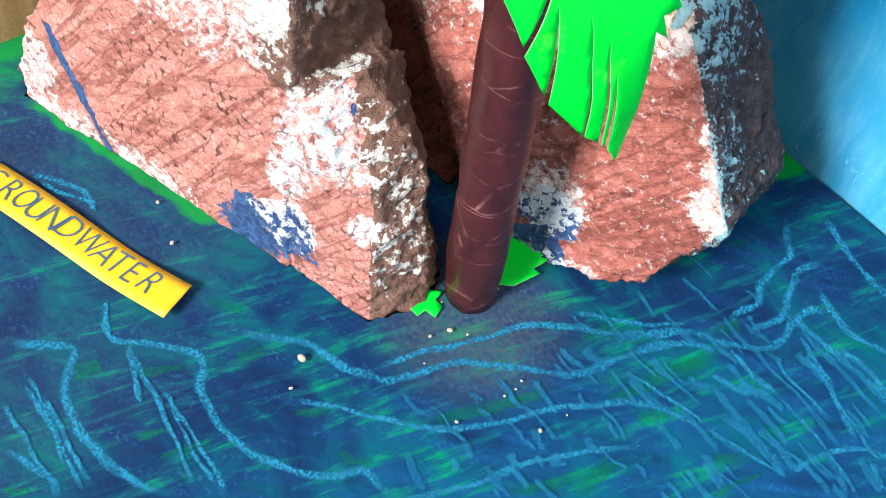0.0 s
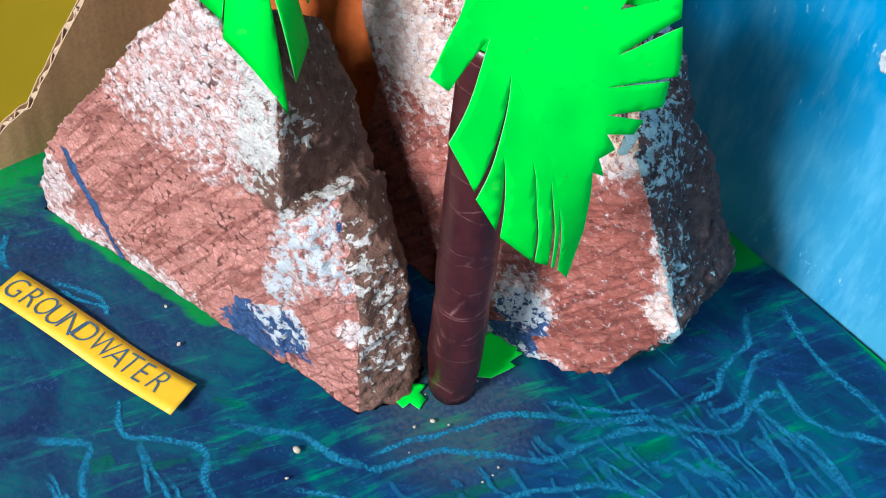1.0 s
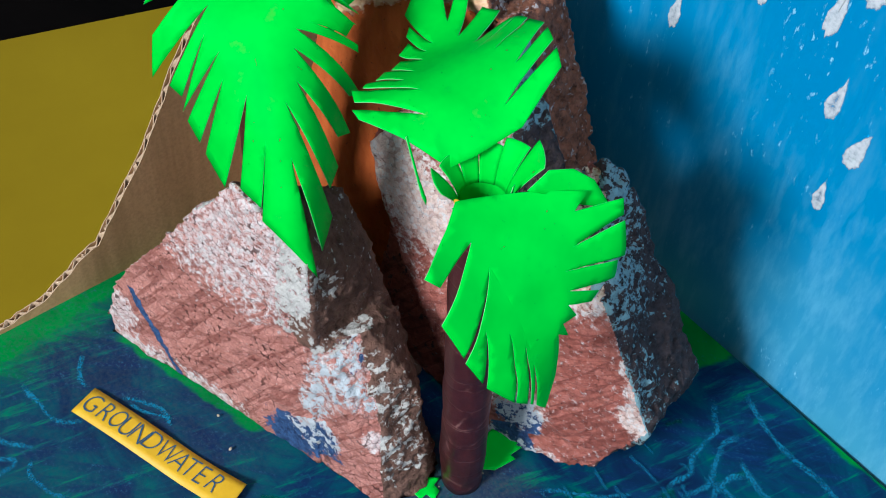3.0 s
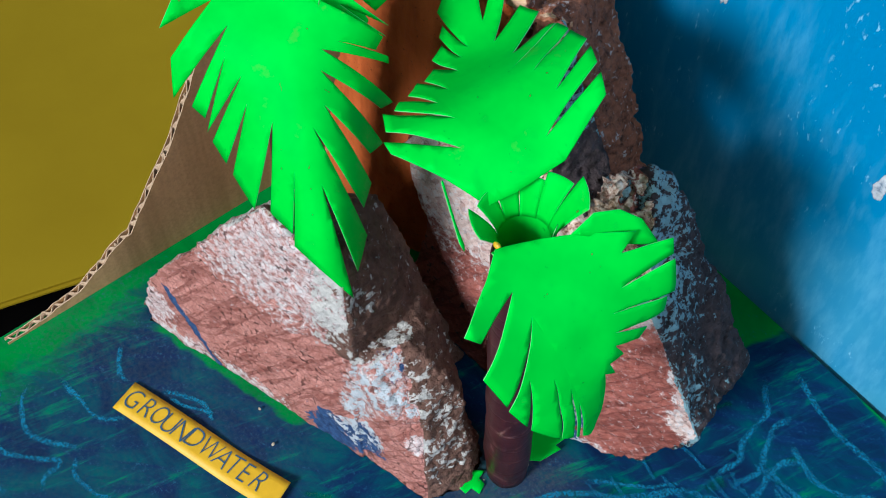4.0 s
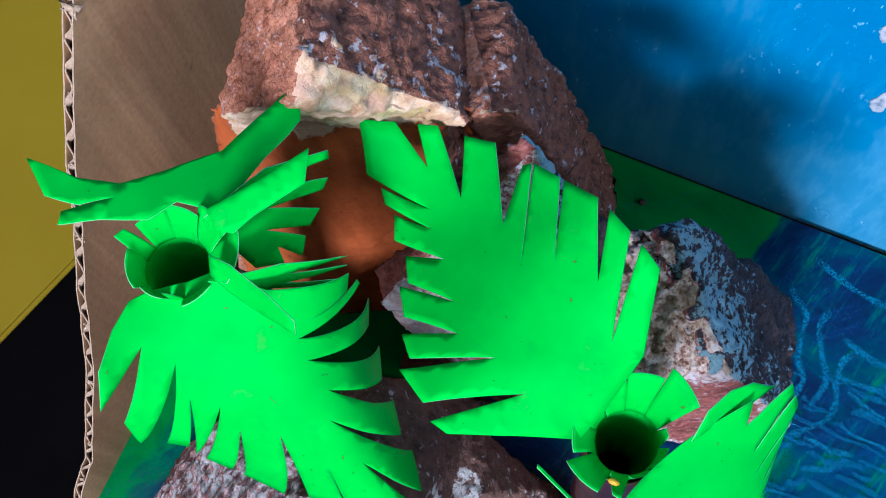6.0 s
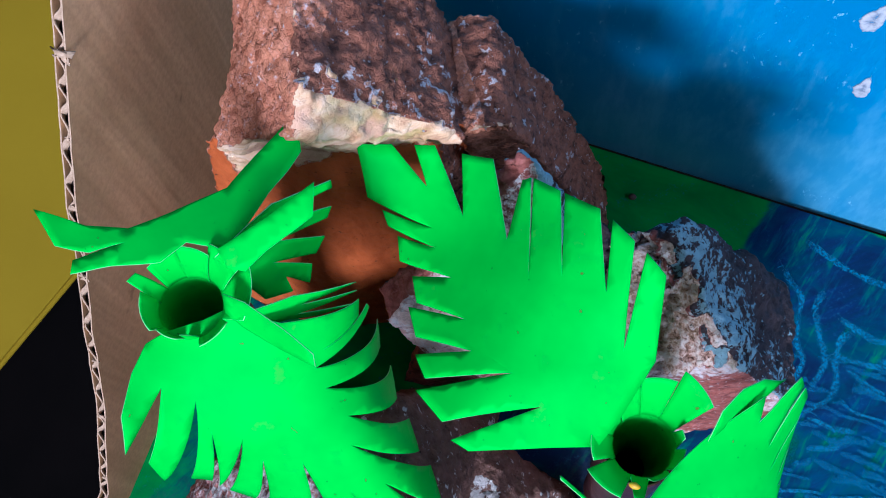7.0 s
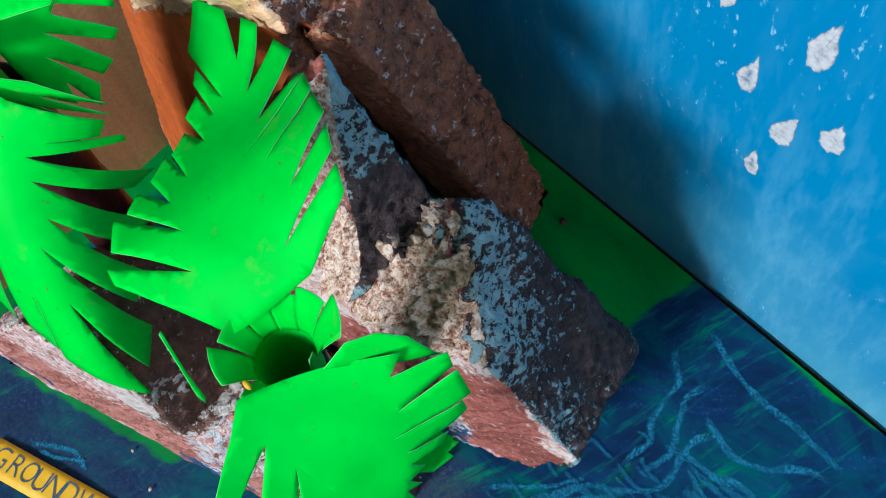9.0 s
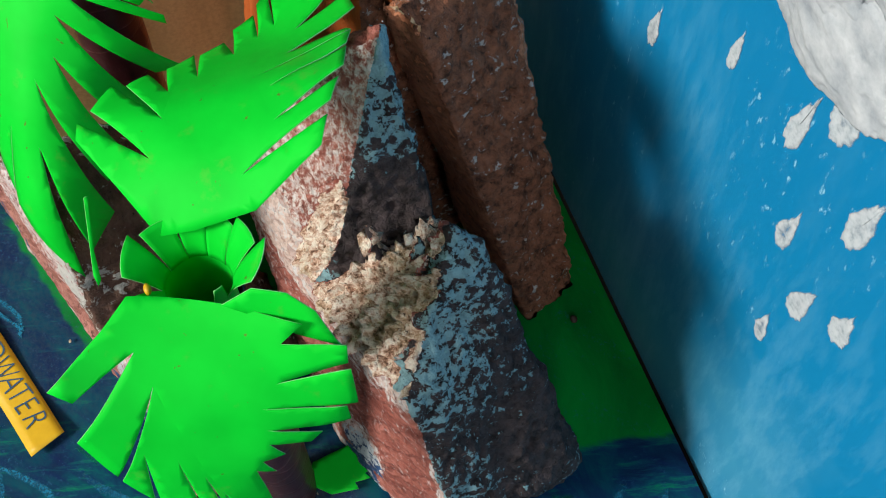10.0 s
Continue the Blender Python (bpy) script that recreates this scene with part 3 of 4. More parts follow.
GREEN_DABS = [(-74, 284, -73, 293), (-64, 298, -56, 314), (-43, 288, -39, 299), (-33, 290, -30, 308), (-23, 332, -17, 344), (-74, 333, -63, 340), (-51, 250, -46, 256), (-4, 336, 6, 342), (-49, 328, -47, 338), (11, 501, 15, 510)]
rnd = random.Random(5)


def stroke(line, wide, z, mat, label=""):
    """One hand-drawn stroke from x, y to x, y in millimetres, slightly bowed."""
    ax, ay, bx, by = line
    mid = ((ax + bx) / 2 + rnd.uniform(-0.8, 0.8), (ay + by) / 2 + rnd.uniform(-1.2, 1.2))
    part("crayon_line", ribbon([(ax, ay), mid, (bx, by)], wide, z), mat, base, label)


for k, line in enumerate(GREEN_STROKES + GREEN_DABS):
    stroke(line, rnd.uniform(0.0022, 0.0060), 0.00010 + 0.000004 * k, GREEN_CRAYON, "soft green crayon stroke" if k == 0 else "")
for k, line in enumerate(STROKES):
    stroke(line, 0.0018, 0.00060 + 0.00001 * k, CRAYON)
for k, line in enumerate(HATCH_NEAR + HATCH_FAR):
    stroke(line, rnd.uniform(0.0022, 0.0038), 0.00075 + 0.000005 * k, CRAYON_FAINT)
for k in range(90):
    # faint short hatching in the open water
    cx, cy = rnd.uniform(0, 105), rnd.uniform(360, 500)
    ang = radians(rnd.uniform(-10, 6))
    ln = rnd.uniform(5, 18)
    stroke((cx, cy, cx + ln * math.cos(ang), cy + ln * math.sin(ang)), rnd.uniform(0.0010, 0.0026), 0.00100 + 0.000004 * k, CRAYON_FAINT)

# ---- sky panel with painted drops and a cotton cloud ----
sky = tagged(new("sky_panel"), "upright board painted bright sky blue with white drops", "painted panel", kind="structure")
bm = box(CARD_X - 0.004, SKY_Y, -0.006, EAST, SKY_Y + 0.004, 0.46)
refine(bm, 0.04)
part("panel", bm, SKY, sky)


def drop(cx, cz, wide, tall, lean, seed):
    """A dab of white paint shaped like a falling drop: a ragged body drawn out into a tail above."""
    r = random.Random(seed)
    bm = bmesh.new()
    layer = bm.verts.layers.float.new("edge")
    n = 48
    turn, side = radians(lean), r.uniform(0.02, 0.22)
    hollow = r.uniform(0.55, 0.9)
    rings = [[] for _ in range(5)]
    for k in range(n):
        a = 2 * math.pi * k / n
        up = math.cos(a)
        pinch = 1.0 if up < 0 else 0.10 + 0.90 * (1 - up) ** 0.9
        jag = 1 + 0.22 * noise.noise(Vector((math.sin(a) * 2.2, up * 2.2, seed * 5.3))) + 0.18 * noise.noise(Vector((math.sin(a) * 6, up * 6, seed * 2.3)))
        x = (math.sin(a) * 0.40 * pinch * jag + side * max(0.0, up) ** 1.5) * wide
        z = (up * 0.72 if up > 0 else up * 0.42) * tall * jag
        x, z = x * math.cos(turn) - z * math.sin(turn), x * math.sin(turn) + z * math.cos(turn)
        for ring, f, y, w in zip(rings, (1.0, 0.90, 0.70, 0.42, 0.15), (0.0001, 0.0004, 0.0006, 0.0004, 0.0004), (0.15, 0.75, 1.0, 0.5 + 0.5 * hollow, hollow)):
            v = bm.verts.new((cx + x * f, SKY_Y - y, cz + z * f))
            v[layer] = w
            ring.append(v)
    for p, q in zip(rings, rings[1:]):
        for k in range(n):
            bm.faces.new((p[k], q[k], q[k - 1], p[k - 1]))
    bm.faces.new(rings[-1])
    bmesh.ops.recalc_face_normals(bm, faces=bm.faces[:])
    return bm


DROPS = [(-83, 152, 8, 18, 4), (-45, 187, 6, 17, 6), (-14, 195, 9, 25, 6), (-2, 216, 13, 26, 4), (-1, 161, 9, 20, 8), (17, 195, 11, 25, 10),
         (15, 146, 11, 19, 14), (9, 116, 8, 16, -6), (30, 160, 11, 16, 4)]
for k, (cx, cz, w, h, lean) in enumerate(DROPS):
    part("raindrop", drop(cx / 1000, cz / 1000, w / 1000, h / 1000, -lean * 0.5, k), DAB, sky, "thin white paint drop" if k == 0 else "", True)


def puff(parent, cx, cz, wide, tall, thick, seed, label=""):
    """A lump of teased cotton wool pressed on the panel."""
    bm = bmesh.new()
    bmesh.ops.create_icosphere(bm, subdivisions=6, radius=1.0)
    shift = Vector((seed * 3.1, seed * 1.7, 0))
    for v in bm.verts:
        u = v.co.copy()
        swell = 1 + 0.16 * noise.noise(u * 1.6 + shift) + 0.08 * noise.noise(u * 4.5 + shift) + 0.035 * noise.noise(u * 13 + shift) + 0.02 * noise.noise(u * 34 + shift)
        v.co = Vector((cx + u.x * wide * swell, min(SKY_Y - 0.002 + u.y * thick * swell, SKY_Y - 0.0003), cz + u.z * tall * swell))
    return part("puff", bm, COTTON, parent, label, True)


cotton = tagged(new("cotton_cloud"), "greyish white cotton wool cloud stuck on the sky panel", "cloud")
puff(cotton, -0.014, 0.240, 0.030, 0.022, 0.005, 4, "thin greyish wisp")
puff(cotton, 0.026, 0.272, 0.032, 0.029, 0.014, 8)
puff(cotton, -0.030, 0.256, 0.026, 0.020, 0.008, 6)
puff(cotton, 0.000, 0.278, 0.034, 0.022, 0.012, 2)


# ---- cardboard side with its torn corrugated edge ----
def card_top(y):
    """Height of the cut edge above the board."""
    zs = ((0.268, 0.0), (0.285, 0.003), (0.307, 0.007), (0.327, 0.020), (0.340, 0.027), (0.350, 0.040), (0.358, 0.052), (0.368, 0.065), (0.377, 0.080), (0.392, 0.108), (0.407, 0.132), (0.422, 0.160), (0.440, 0.186), (0.462, 0.217), (0.50, 0.262), (0.561, 0.30))
    for (a, b), (c, d) in zip(zs, zs[1:]):
        if y <= c:
            return b + (d - b) * (y - a) / (c - a)
    return zs[-1][1]


side = tagged(new("cardboard_side"), "brown corrugated cardboard side wall with a torn sloping edge", "cardboard panel", kind="structure")
THICK = 0.0038
ys = [0.268 + (SKY_Y - 0.268) * k / 90 for k in range(91)]
tops = [max(0.0015, card_top(y) + 0.0016 * noise.noise(Vector((y * 160, 0.2, 0))) + 0.0010 * noise.noise(Vector((y * 420, 1.2, 0)))) for y in ys]
for name, x0, x1, mat in (("inner_liner", CARD_X - 0.0005, CARD_X, KRAFT), ("outer_liner", CARD_X - THICK, CARD_X - THICK + 0.0005, KRAFT)):
    bm = bmesh.new()
    cols = []
    for y, z in zip(ys, tops):
        z2 = z + (0.0006 * noise.noise(Vector((y * 700, x0 * 50, 0))) if name == "outer_liner" else 0)
        cols.append([bm.verts.new((x, y, zz)) for x, zz in ((x0, 0.0), (x1, 0.0), (x1, z2), (x0, z2))])
    for a, b in zip(cols, cols[1:]):
        for i in range(4):
            f = bm.faces.new((a[i], a[(i + 1) % 4], b[(i + 1) % 4], b[i]))
            f.material_index = 1 if i == 2 else 0
    bm.faces.new(cols[0]), bm.faces.new(cols[-1][::-1])
    bmesh.ops.recalc_face_normals(bm, faces=bm.faces[:])
    part(name, bm, [mat, KRAFT_EDGE], side)
# the fluted core: one wavy sheet whose waves run up the panel
bm = bmesh.new()
rows = []
for k in range(560):
    y = 0.268 + (SKY_Y - 0.268) * k / 559
    top = max(0.001, card_top(y) + 0.0012 * noise.noise(Vector((y * 300, 4.2, 0))) - 0.0002)
    x = CARD_X - THICK / 2 + (THICK / 2 - 0.0006) * math.sin(2 * math.pi * (y / 0.0066 + 0.35 * noise.noise(Vector((y * 60, 9, 0)))))
    rows.append((bm.verts.new((x, y, 0)), bm.verts.new((x, y, max(0, top - 0.004))), bm.verts.new((x, y, top))))
for a, b in zip(rows, rows[1:]):
    # below its rim the core is coloured near-black for shade between the liners
    bm.faces.new((a[0], b[0], b[1], a[1])).material_index = 0
    bm.faces.new((a[1], b[1], b[2], a[2])).material_index = 1
core = part("fluted_core", bm, [FLUTE_SHADE, KRAFT_EDGE], side, "wavy paper core at the torn edge", True)
sol = core.modifiers.new("sheet", "SOLIDIFY")
sol.thickness = 0.0005



def torn_fibre(y, size, k):
    """A crumpled shred of liner paper sticking out of the cut edge."""
    r = random.Random(40 + k)
    z = card_top(y)
    bm = bmesh.new()
    rows = []
    for j in range(6):
        t = j / 5
        rows.append([bm.verts.new((CARD_X - THICK / 2 + (i - 1.5) * size * 0.35 * (1 - 0.6 * t) + size * 0.7 * t * r.uniform(-0.6, 1.0),
                                   y + size * (0.3 * t + r.uniform(-0.15, 0.15)), z - 0.001 + size * (0.75 * t + r.uniform(-0.12, 0.12)))) for i in range(4)])
    for a, b in zip(rows, rows[1:]):
        for i in range(3):
            bm.faces.new((a[i], a[i + 1], b[i + 1], b[i]))
    ob = part("torn_fibre", bm, KRAFT_EDGE, side, "frayed shred of paper" if k == 0 else "", True)
    ob.modifiers.new("paper", "SOLIDIFY").thickness = 0.0004


for k, (y, size) in enumerate(((0.452, 0.0060), (0.405, 0.0034), (0.421, 0.0026), (0.383, 0.0030), (0.366, 0.0036), (0.345, 0.0024), (0.331, 0.0028), (0.436, 0.0022))):
    torn_fibre(y, size, k)

# ---- foam rocks ----
def hull(bm, points):
    vs = [bm.verts.new(p) for p in points]
    res = bmesh.ops.convex_hull(bm, input=vs)
    bmesh.ops.delete(bm, geom=list({v for v in res["geom_unused"] + res["geom_interior"] if isinstance(v, bmesh.types.BMVert)}), context="VERTS")


def rock(name, hulls, mat, paint, label, voxel=0.0010, rough=1.0, soft=3, crumb=False, knobs=0.0):
    """Broken foam: rough blocks melted into one skin, worn at the edges, with beads and tears, painted by the function paint(place, normal)."""
    bm = bmesh.new()
    for pts in hulls:
        one = bmesh.new()
        hull(one, [Vector(p) / 1000 for p in pts])
        bmesh.ops.recalc_face_normals(one, faces=one.faces[:])
        tmp = bpy.data.meshes.new("tmp")
        one.to_mesh(tmp)
        one.free()
        bm.from_mesh(tmp)
        bpy.data.meshes.remove(tmp)
    raw = new("raw", mesh_of("raw", bm, mat))
    mod = raw.modifiers.new("skin", "REMESH")
    mod.mode, mod.voxel_size = "VOXEL", voxel
    me = bpy.data.meshes.new_from_object(raw.evaluated_get(bpy.context.evaluated_depsgraph_get()))
    bpy.data.objects.remove(raw)
    bm = bmesh.new()
    bm.from_mesh(me)
    bpy.data.meshes.remove(me)
    for _ in range(soft):
        bmesh.ops.smooth_vert(bm, verts=bm.verts[:], factor=0.5, use_axis_x=True, use_axis_y=True, use_axis_z=True)
    bm.normal_update()
    layer = bm.verts.layers.float_color.new("paint")
    moves = []
    for v in bm.verts:
        p, n = v.co, v.normal
        w = paint(p, n)
        v[layer] = w
        tear = w[3] if w[3] > 0 else 0.0
        d = 0.0028 * noise.noise(p * 45) + 0.0016 * noise.noise(p * 140) + 0.0011 * noise.noise(p * 310) + 0.0007 * noise.noise(p * 650)
        if knobs and w[1] > -0.5 and tear < 0.5:
            d += knobs * (0.0012 * noise.noise(p * 190 + Vector((7, 2, 4))) + 0.0014 * noise.noise(p * 420 + Vector((1, 8, 3))))
        if knobs and w[0] > 0.6:
            d += 0.0045 * (w[0] - 0.6) * (1 + noise.noise(p * 240))
        pit = noise.noise(p * 220 + Vector((5, 1, 2)))
        if pit > 0.40:
            d -= 0.0026 * (pit - 0.40) * 2
        # crumbs of torn foam stand out and leave hollows
        if crumb and tear > 0.3:
            d += tear * (0.0042 * noise.noise(p * 120 + Vector((3, 3, 9))) + 0.0050 * noise.noise(p * 260) + 0.0040 * noise.noise(p * 520))
        calm = 0.35 if w[1] < -0.5 else 0.45 if n.y < -0.7 and tear < 0.3 else 1.0
        moves.append((v, n * d * rough * calm))
    for v, m in moves:
        v.co += m
        v.co.z = max(v.co.z, 0.0004)
    me = smooth(mesh_of(name, bm, mat))
    return tagged(new(name, me), label, "rock", "foam rocks of the mountain")


def blob(p, x, y, z, r, soft=0.4):
    """1 inside a ball of radius r millimetres, fading to 0 outside it."""
    d = (p * 1000 - Vector((x, y, z))).length / r
    return sstep(1 + soft, 1 - soft, d)


def ragged(p, scale, amount, shift=0.0):
    """Uneven shift of a paint border, millimetres."""
    q = p * scale + Vector((shift, shift * 2, 0))
    return amount * (noise.noise(q) + 0.6 * noise.noise(q * 2.3) + 0.4 * noise.noise(q * 5.1))


def paint_pink(p, n):
    q = p * 1000
    face = -n.y * 0.956 + n.x * 0.289
    front = sstep(0.25, 0.6, face)
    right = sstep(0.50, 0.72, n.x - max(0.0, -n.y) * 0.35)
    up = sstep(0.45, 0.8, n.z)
    ridge = (q.z - 66) - 0.45 * abs(q.x + 105) + ragged(p, 40, 9)
    white = (0.48 + 0.15 * sstep(14, 30, ridge)) * sstep(-8, 12, ridge) * (1 - right)
    white = max(white, 0.12 * front, 0.62 * up * (1 - right), 0.62 * sstep(18, 4, q.z + ragged(p, 60, 5)) * front * sstep(-100, -120, q.x), 0.75 * blob(p, -184, 328, 24, 15))
    # whitewashed bevel of the low lump, its loose dabs and the flecked dark side
    bevel = sstep(0.25, 0.45, n.x) * sstep(0.15, 0.4, -n.y) * sstep(-5, 5, q.z - 26 - 22 * sstep(-72, -60, q.x) + ragged(p, 70, 4)) * sstep(92, 84, q.z)
    bevel = max(bevel, blob(p, -70, 372, 62, 17), blob(p, -76, 366, 44, 12)) * sstep(-86, -80, q.x)
    blue = max(0.80 * blob(p, -86, 358, 9, 15, 0.7), 0.74 * blob(p, -72, 362, 16, 14, 0.7), 0.34 * bevel, 0.95 * blob(p, -63, 383, 74, 4), 0.85 * blob(p, -66, 376, 50, 3))
    white = max(white * (1 - bevel), 0.50 * bevel, 0.95 * blob(p, -50, 377, 36, 6))
    if q.z < 32 and blue > 0.3:
        white = 0.52 * blob(p, -74, 363, 24, 16)
    white = max(white, right * max(0.46 * sstep(80, 66, q.z) * sstep(10, 24, q.z), 0.44 * blob(p, -82, 372, 112, 15), 0.55 * blob(p, -42, 384, 14, 9), 0.16))
    streak = abs((q.x + 171) - (44 - q.z) * 0.51 + ragged(p, 80, 1.0))
    thin = 2.2 + 1.4 * noise.noise(p * 60)
    blue = max(blue, 0.8 * sstep(thin + 1.2, thin - 0.8, streak) * sstep(49, 45, q.z) * front * sstep(-143, -150, q.x))
    if streak < thin + 1.5 and front > 0.5 and q.z < 47 and q.x < -146:
        white = 0.0
    # right and back faces take a brown that also carries their shade
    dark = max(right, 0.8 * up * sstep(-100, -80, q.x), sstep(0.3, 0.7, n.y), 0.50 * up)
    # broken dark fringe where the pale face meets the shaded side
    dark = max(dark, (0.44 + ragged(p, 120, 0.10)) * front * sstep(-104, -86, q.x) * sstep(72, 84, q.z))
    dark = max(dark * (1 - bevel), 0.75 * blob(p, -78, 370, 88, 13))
    # brown flecked flank behind the whitewashed bevel, its shade put into the brown
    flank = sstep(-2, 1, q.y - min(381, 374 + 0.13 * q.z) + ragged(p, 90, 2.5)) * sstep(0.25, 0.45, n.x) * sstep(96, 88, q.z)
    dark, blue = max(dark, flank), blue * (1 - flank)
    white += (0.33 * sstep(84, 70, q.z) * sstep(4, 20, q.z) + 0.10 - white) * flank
    frayed = sstep(0.30, 0.55, n.z) * sstep(-104, -118, q.x)
    torn = 0.30 * frayed
    if frayed > 0.3:
        dark, white = max(dark * 0.6, 0.46 * frayed), 0.46
    # back of the rock coloured dark for the shade behind it
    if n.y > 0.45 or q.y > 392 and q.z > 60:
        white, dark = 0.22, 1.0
    return white, blue, dark, torn


def paint_grey(p, n):
    q = p * 1000
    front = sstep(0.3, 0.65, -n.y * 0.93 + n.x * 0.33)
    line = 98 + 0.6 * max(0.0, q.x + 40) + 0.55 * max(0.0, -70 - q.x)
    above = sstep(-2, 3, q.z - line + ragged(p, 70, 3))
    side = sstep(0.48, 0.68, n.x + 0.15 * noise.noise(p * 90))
    crumb = above * (1 - side) * sstep(0.35, 0.05, n.y) * sstep(-78, -66, q.x) * max(sstep(147, 139, q.z + ragged(p, 80, 4)), 0.8 * sstep(12, 6, (q - Vector((-42, 467, 145))).length))
    # the crumbs break up along the edge of the flecked side
    t = min(1.0, max(0.0, ((q - Vector((-7, 451, 118))).dot(Vector((-33, 27, 30)))) / 2718))
    gap = (q - Vector((-7, 451, 118)) - t * Vector((-33, 27, 30))).length
    crumb *= 1 - sstep(12, 3, gap) * sstep(-0.05, 0.15, noise.noise(p * 140))
    # near-black coat on right and back faces, their shade mixed into it
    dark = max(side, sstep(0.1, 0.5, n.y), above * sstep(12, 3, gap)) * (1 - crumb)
    # cavity beside the pink rock: red-brown half darkened to stand for its shade
    if q.x < -52 and q.z < 18 + (-62 - q.x) * 1.5:
        return 0.05, 0.0, 0.42, 0.0
    fleck = 0.28 + 0.30 * blob(p, -30, 466, 138, 24, 0.6) + 0.25 * blob(p, -80, 468, 165, 26) + 0.38 * blob(p, -90, 472, 181, 11) + 0.20 * blob(p, -14, 462, 108, 18) + 0.14 * blob(p, 14, 460, 74, 15) - 0.16 * blob(p, 4, 497, 72, 20) - 0.3 * blob(p, -64, 462, 134, 16) - 0.35 * blob(p, -62, 446, 126, 18)
    white = fleck * dark
    if front > 0.4 and crumb < 0.5:
        edge = min(1.0, sstep(20, 3, line - q.z + ragged(p, 80, 5)) * sstep(-16, -6, line - q.z) + sstep(12, 2, 27 - q.x + (58 - q.z) * 0.4))
        w = 0.22 + 0.50 * edge + 0.30 * sstep(-56, -80, q.x) * sstep(60, 100, q.z) + 0.45 * sstep(12, 3, q.z + ragged(p, 60, 4))
        w = max(w, 0.58 * blob(p, -26, 436, 32, 16), 0.80 * blob(p, 21, 455, 62, 9))
        white = max(white, w * front)
    blue = max(0.90 * blob(p, -26, 437, 6, 12), 0.62 * blob(p, -24, 436, 24, 13)) * front
    return white, blue, dark, 0.95 * crumb


def paint_brick(p, n):
    q = p * 1000
    top = 219 - (q.x + 147) + ragged(p, 130, 4.5) + ragged(p, 420, 2.2, 3.0)
    foot = 168 + 0.75 * min(0.0, q.x + 140) + ragged(p, 75, 5, 9.0)
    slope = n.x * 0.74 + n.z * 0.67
    west = sstep(-0.18, -0.40, n.x + ragged(p, 120, 0.10))
    main = sstep(-101, -106, q.x) * (1 - west)
    ledge = sstep(0.05, -0.25, n.y) * sstep(2.0, -2.0, q.z - top) * sstep(-4, 4, q.z - foot) * main
    ledge *= sstep(-188, -182, q.x)
    # a thin pale lip runs on under the column
    ledge = max(ledge, 0.9 * sstep(-0.05, -0.3, n.y) * sstep(-112, -108, q.x) * sstep(-90, -95, q.x) * sstep(163, 167, q.z + ragged(p, 160, 2)))
    band = sstep(13, 3, q.z - top) * sstep(-4, 0, q.z - top) * main * sstep(-0.2, 0.15, 0.5 - n.y)
    lumps = sstep(0.0, 0.12, noise.noise(p * 190) + 0.10 * sstep(8, 0, q.z - top))
    ledge = max(ledge, 0.85 * lumps * band * sstep(160, 172, q.z))
    # brown coat on right-turned slopes and column, with their shade in the colour
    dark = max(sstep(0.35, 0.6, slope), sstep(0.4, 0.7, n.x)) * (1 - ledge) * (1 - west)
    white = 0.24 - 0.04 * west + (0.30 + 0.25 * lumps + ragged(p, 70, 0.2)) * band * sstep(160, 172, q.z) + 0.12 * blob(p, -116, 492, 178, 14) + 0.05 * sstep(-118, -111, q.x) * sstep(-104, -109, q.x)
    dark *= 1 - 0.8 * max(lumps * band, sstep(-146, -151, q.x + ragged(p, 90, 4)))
    # dark smudge above the broken edge
    dark = max(dark, 0.9 * blob(p, -149, 470, 222, 9))
    # undercut front of the column darkened by colour, in place of its shadow
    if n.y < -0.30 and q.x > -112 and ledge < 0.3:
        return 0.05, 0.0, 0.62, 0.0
    if n.y < -0.30 and q.z < 182 and ledge < 0.3 and q.x > -205 and not (west > 0.5 and q.z > 156):
        return 0.05, -1.0, 0.0, 0.0
    return white, 0.0, dark, ledge


ROCK_PINK = [
    [(-190, 326, -4), (-191, 327, 12), (-186, 329, 31), (-175, 333, 56), (-145, 345, 100), (-112, 357, 150), (-79, 367, 128), (-76, 366, 80), (-72, 362, -4), (-147, 339, -4),
     (-188, 360, -4), (-186, 362, 30), (-172, 370, 58), (-140, 388, 104), (-109, 404, 120), (-93, 402, 110), (-80, 406, 74), (-82, 430, -4), (-120, 424, -4)],
    [(-37, 372, -4), (-39, 373, 15), (-47, 379, 42), (-66, 386, 87), (-77, 366, 81), (-100, 358, -4), (-78, 398, 80), (-76, 408, 73), (-30, 393, -4), (-38, 404, -4), (-48, 399, 48), (-80, 412, -4)],
]
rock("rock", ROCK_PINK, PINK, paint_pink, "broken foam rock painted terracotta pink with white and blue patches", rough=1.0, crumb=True)
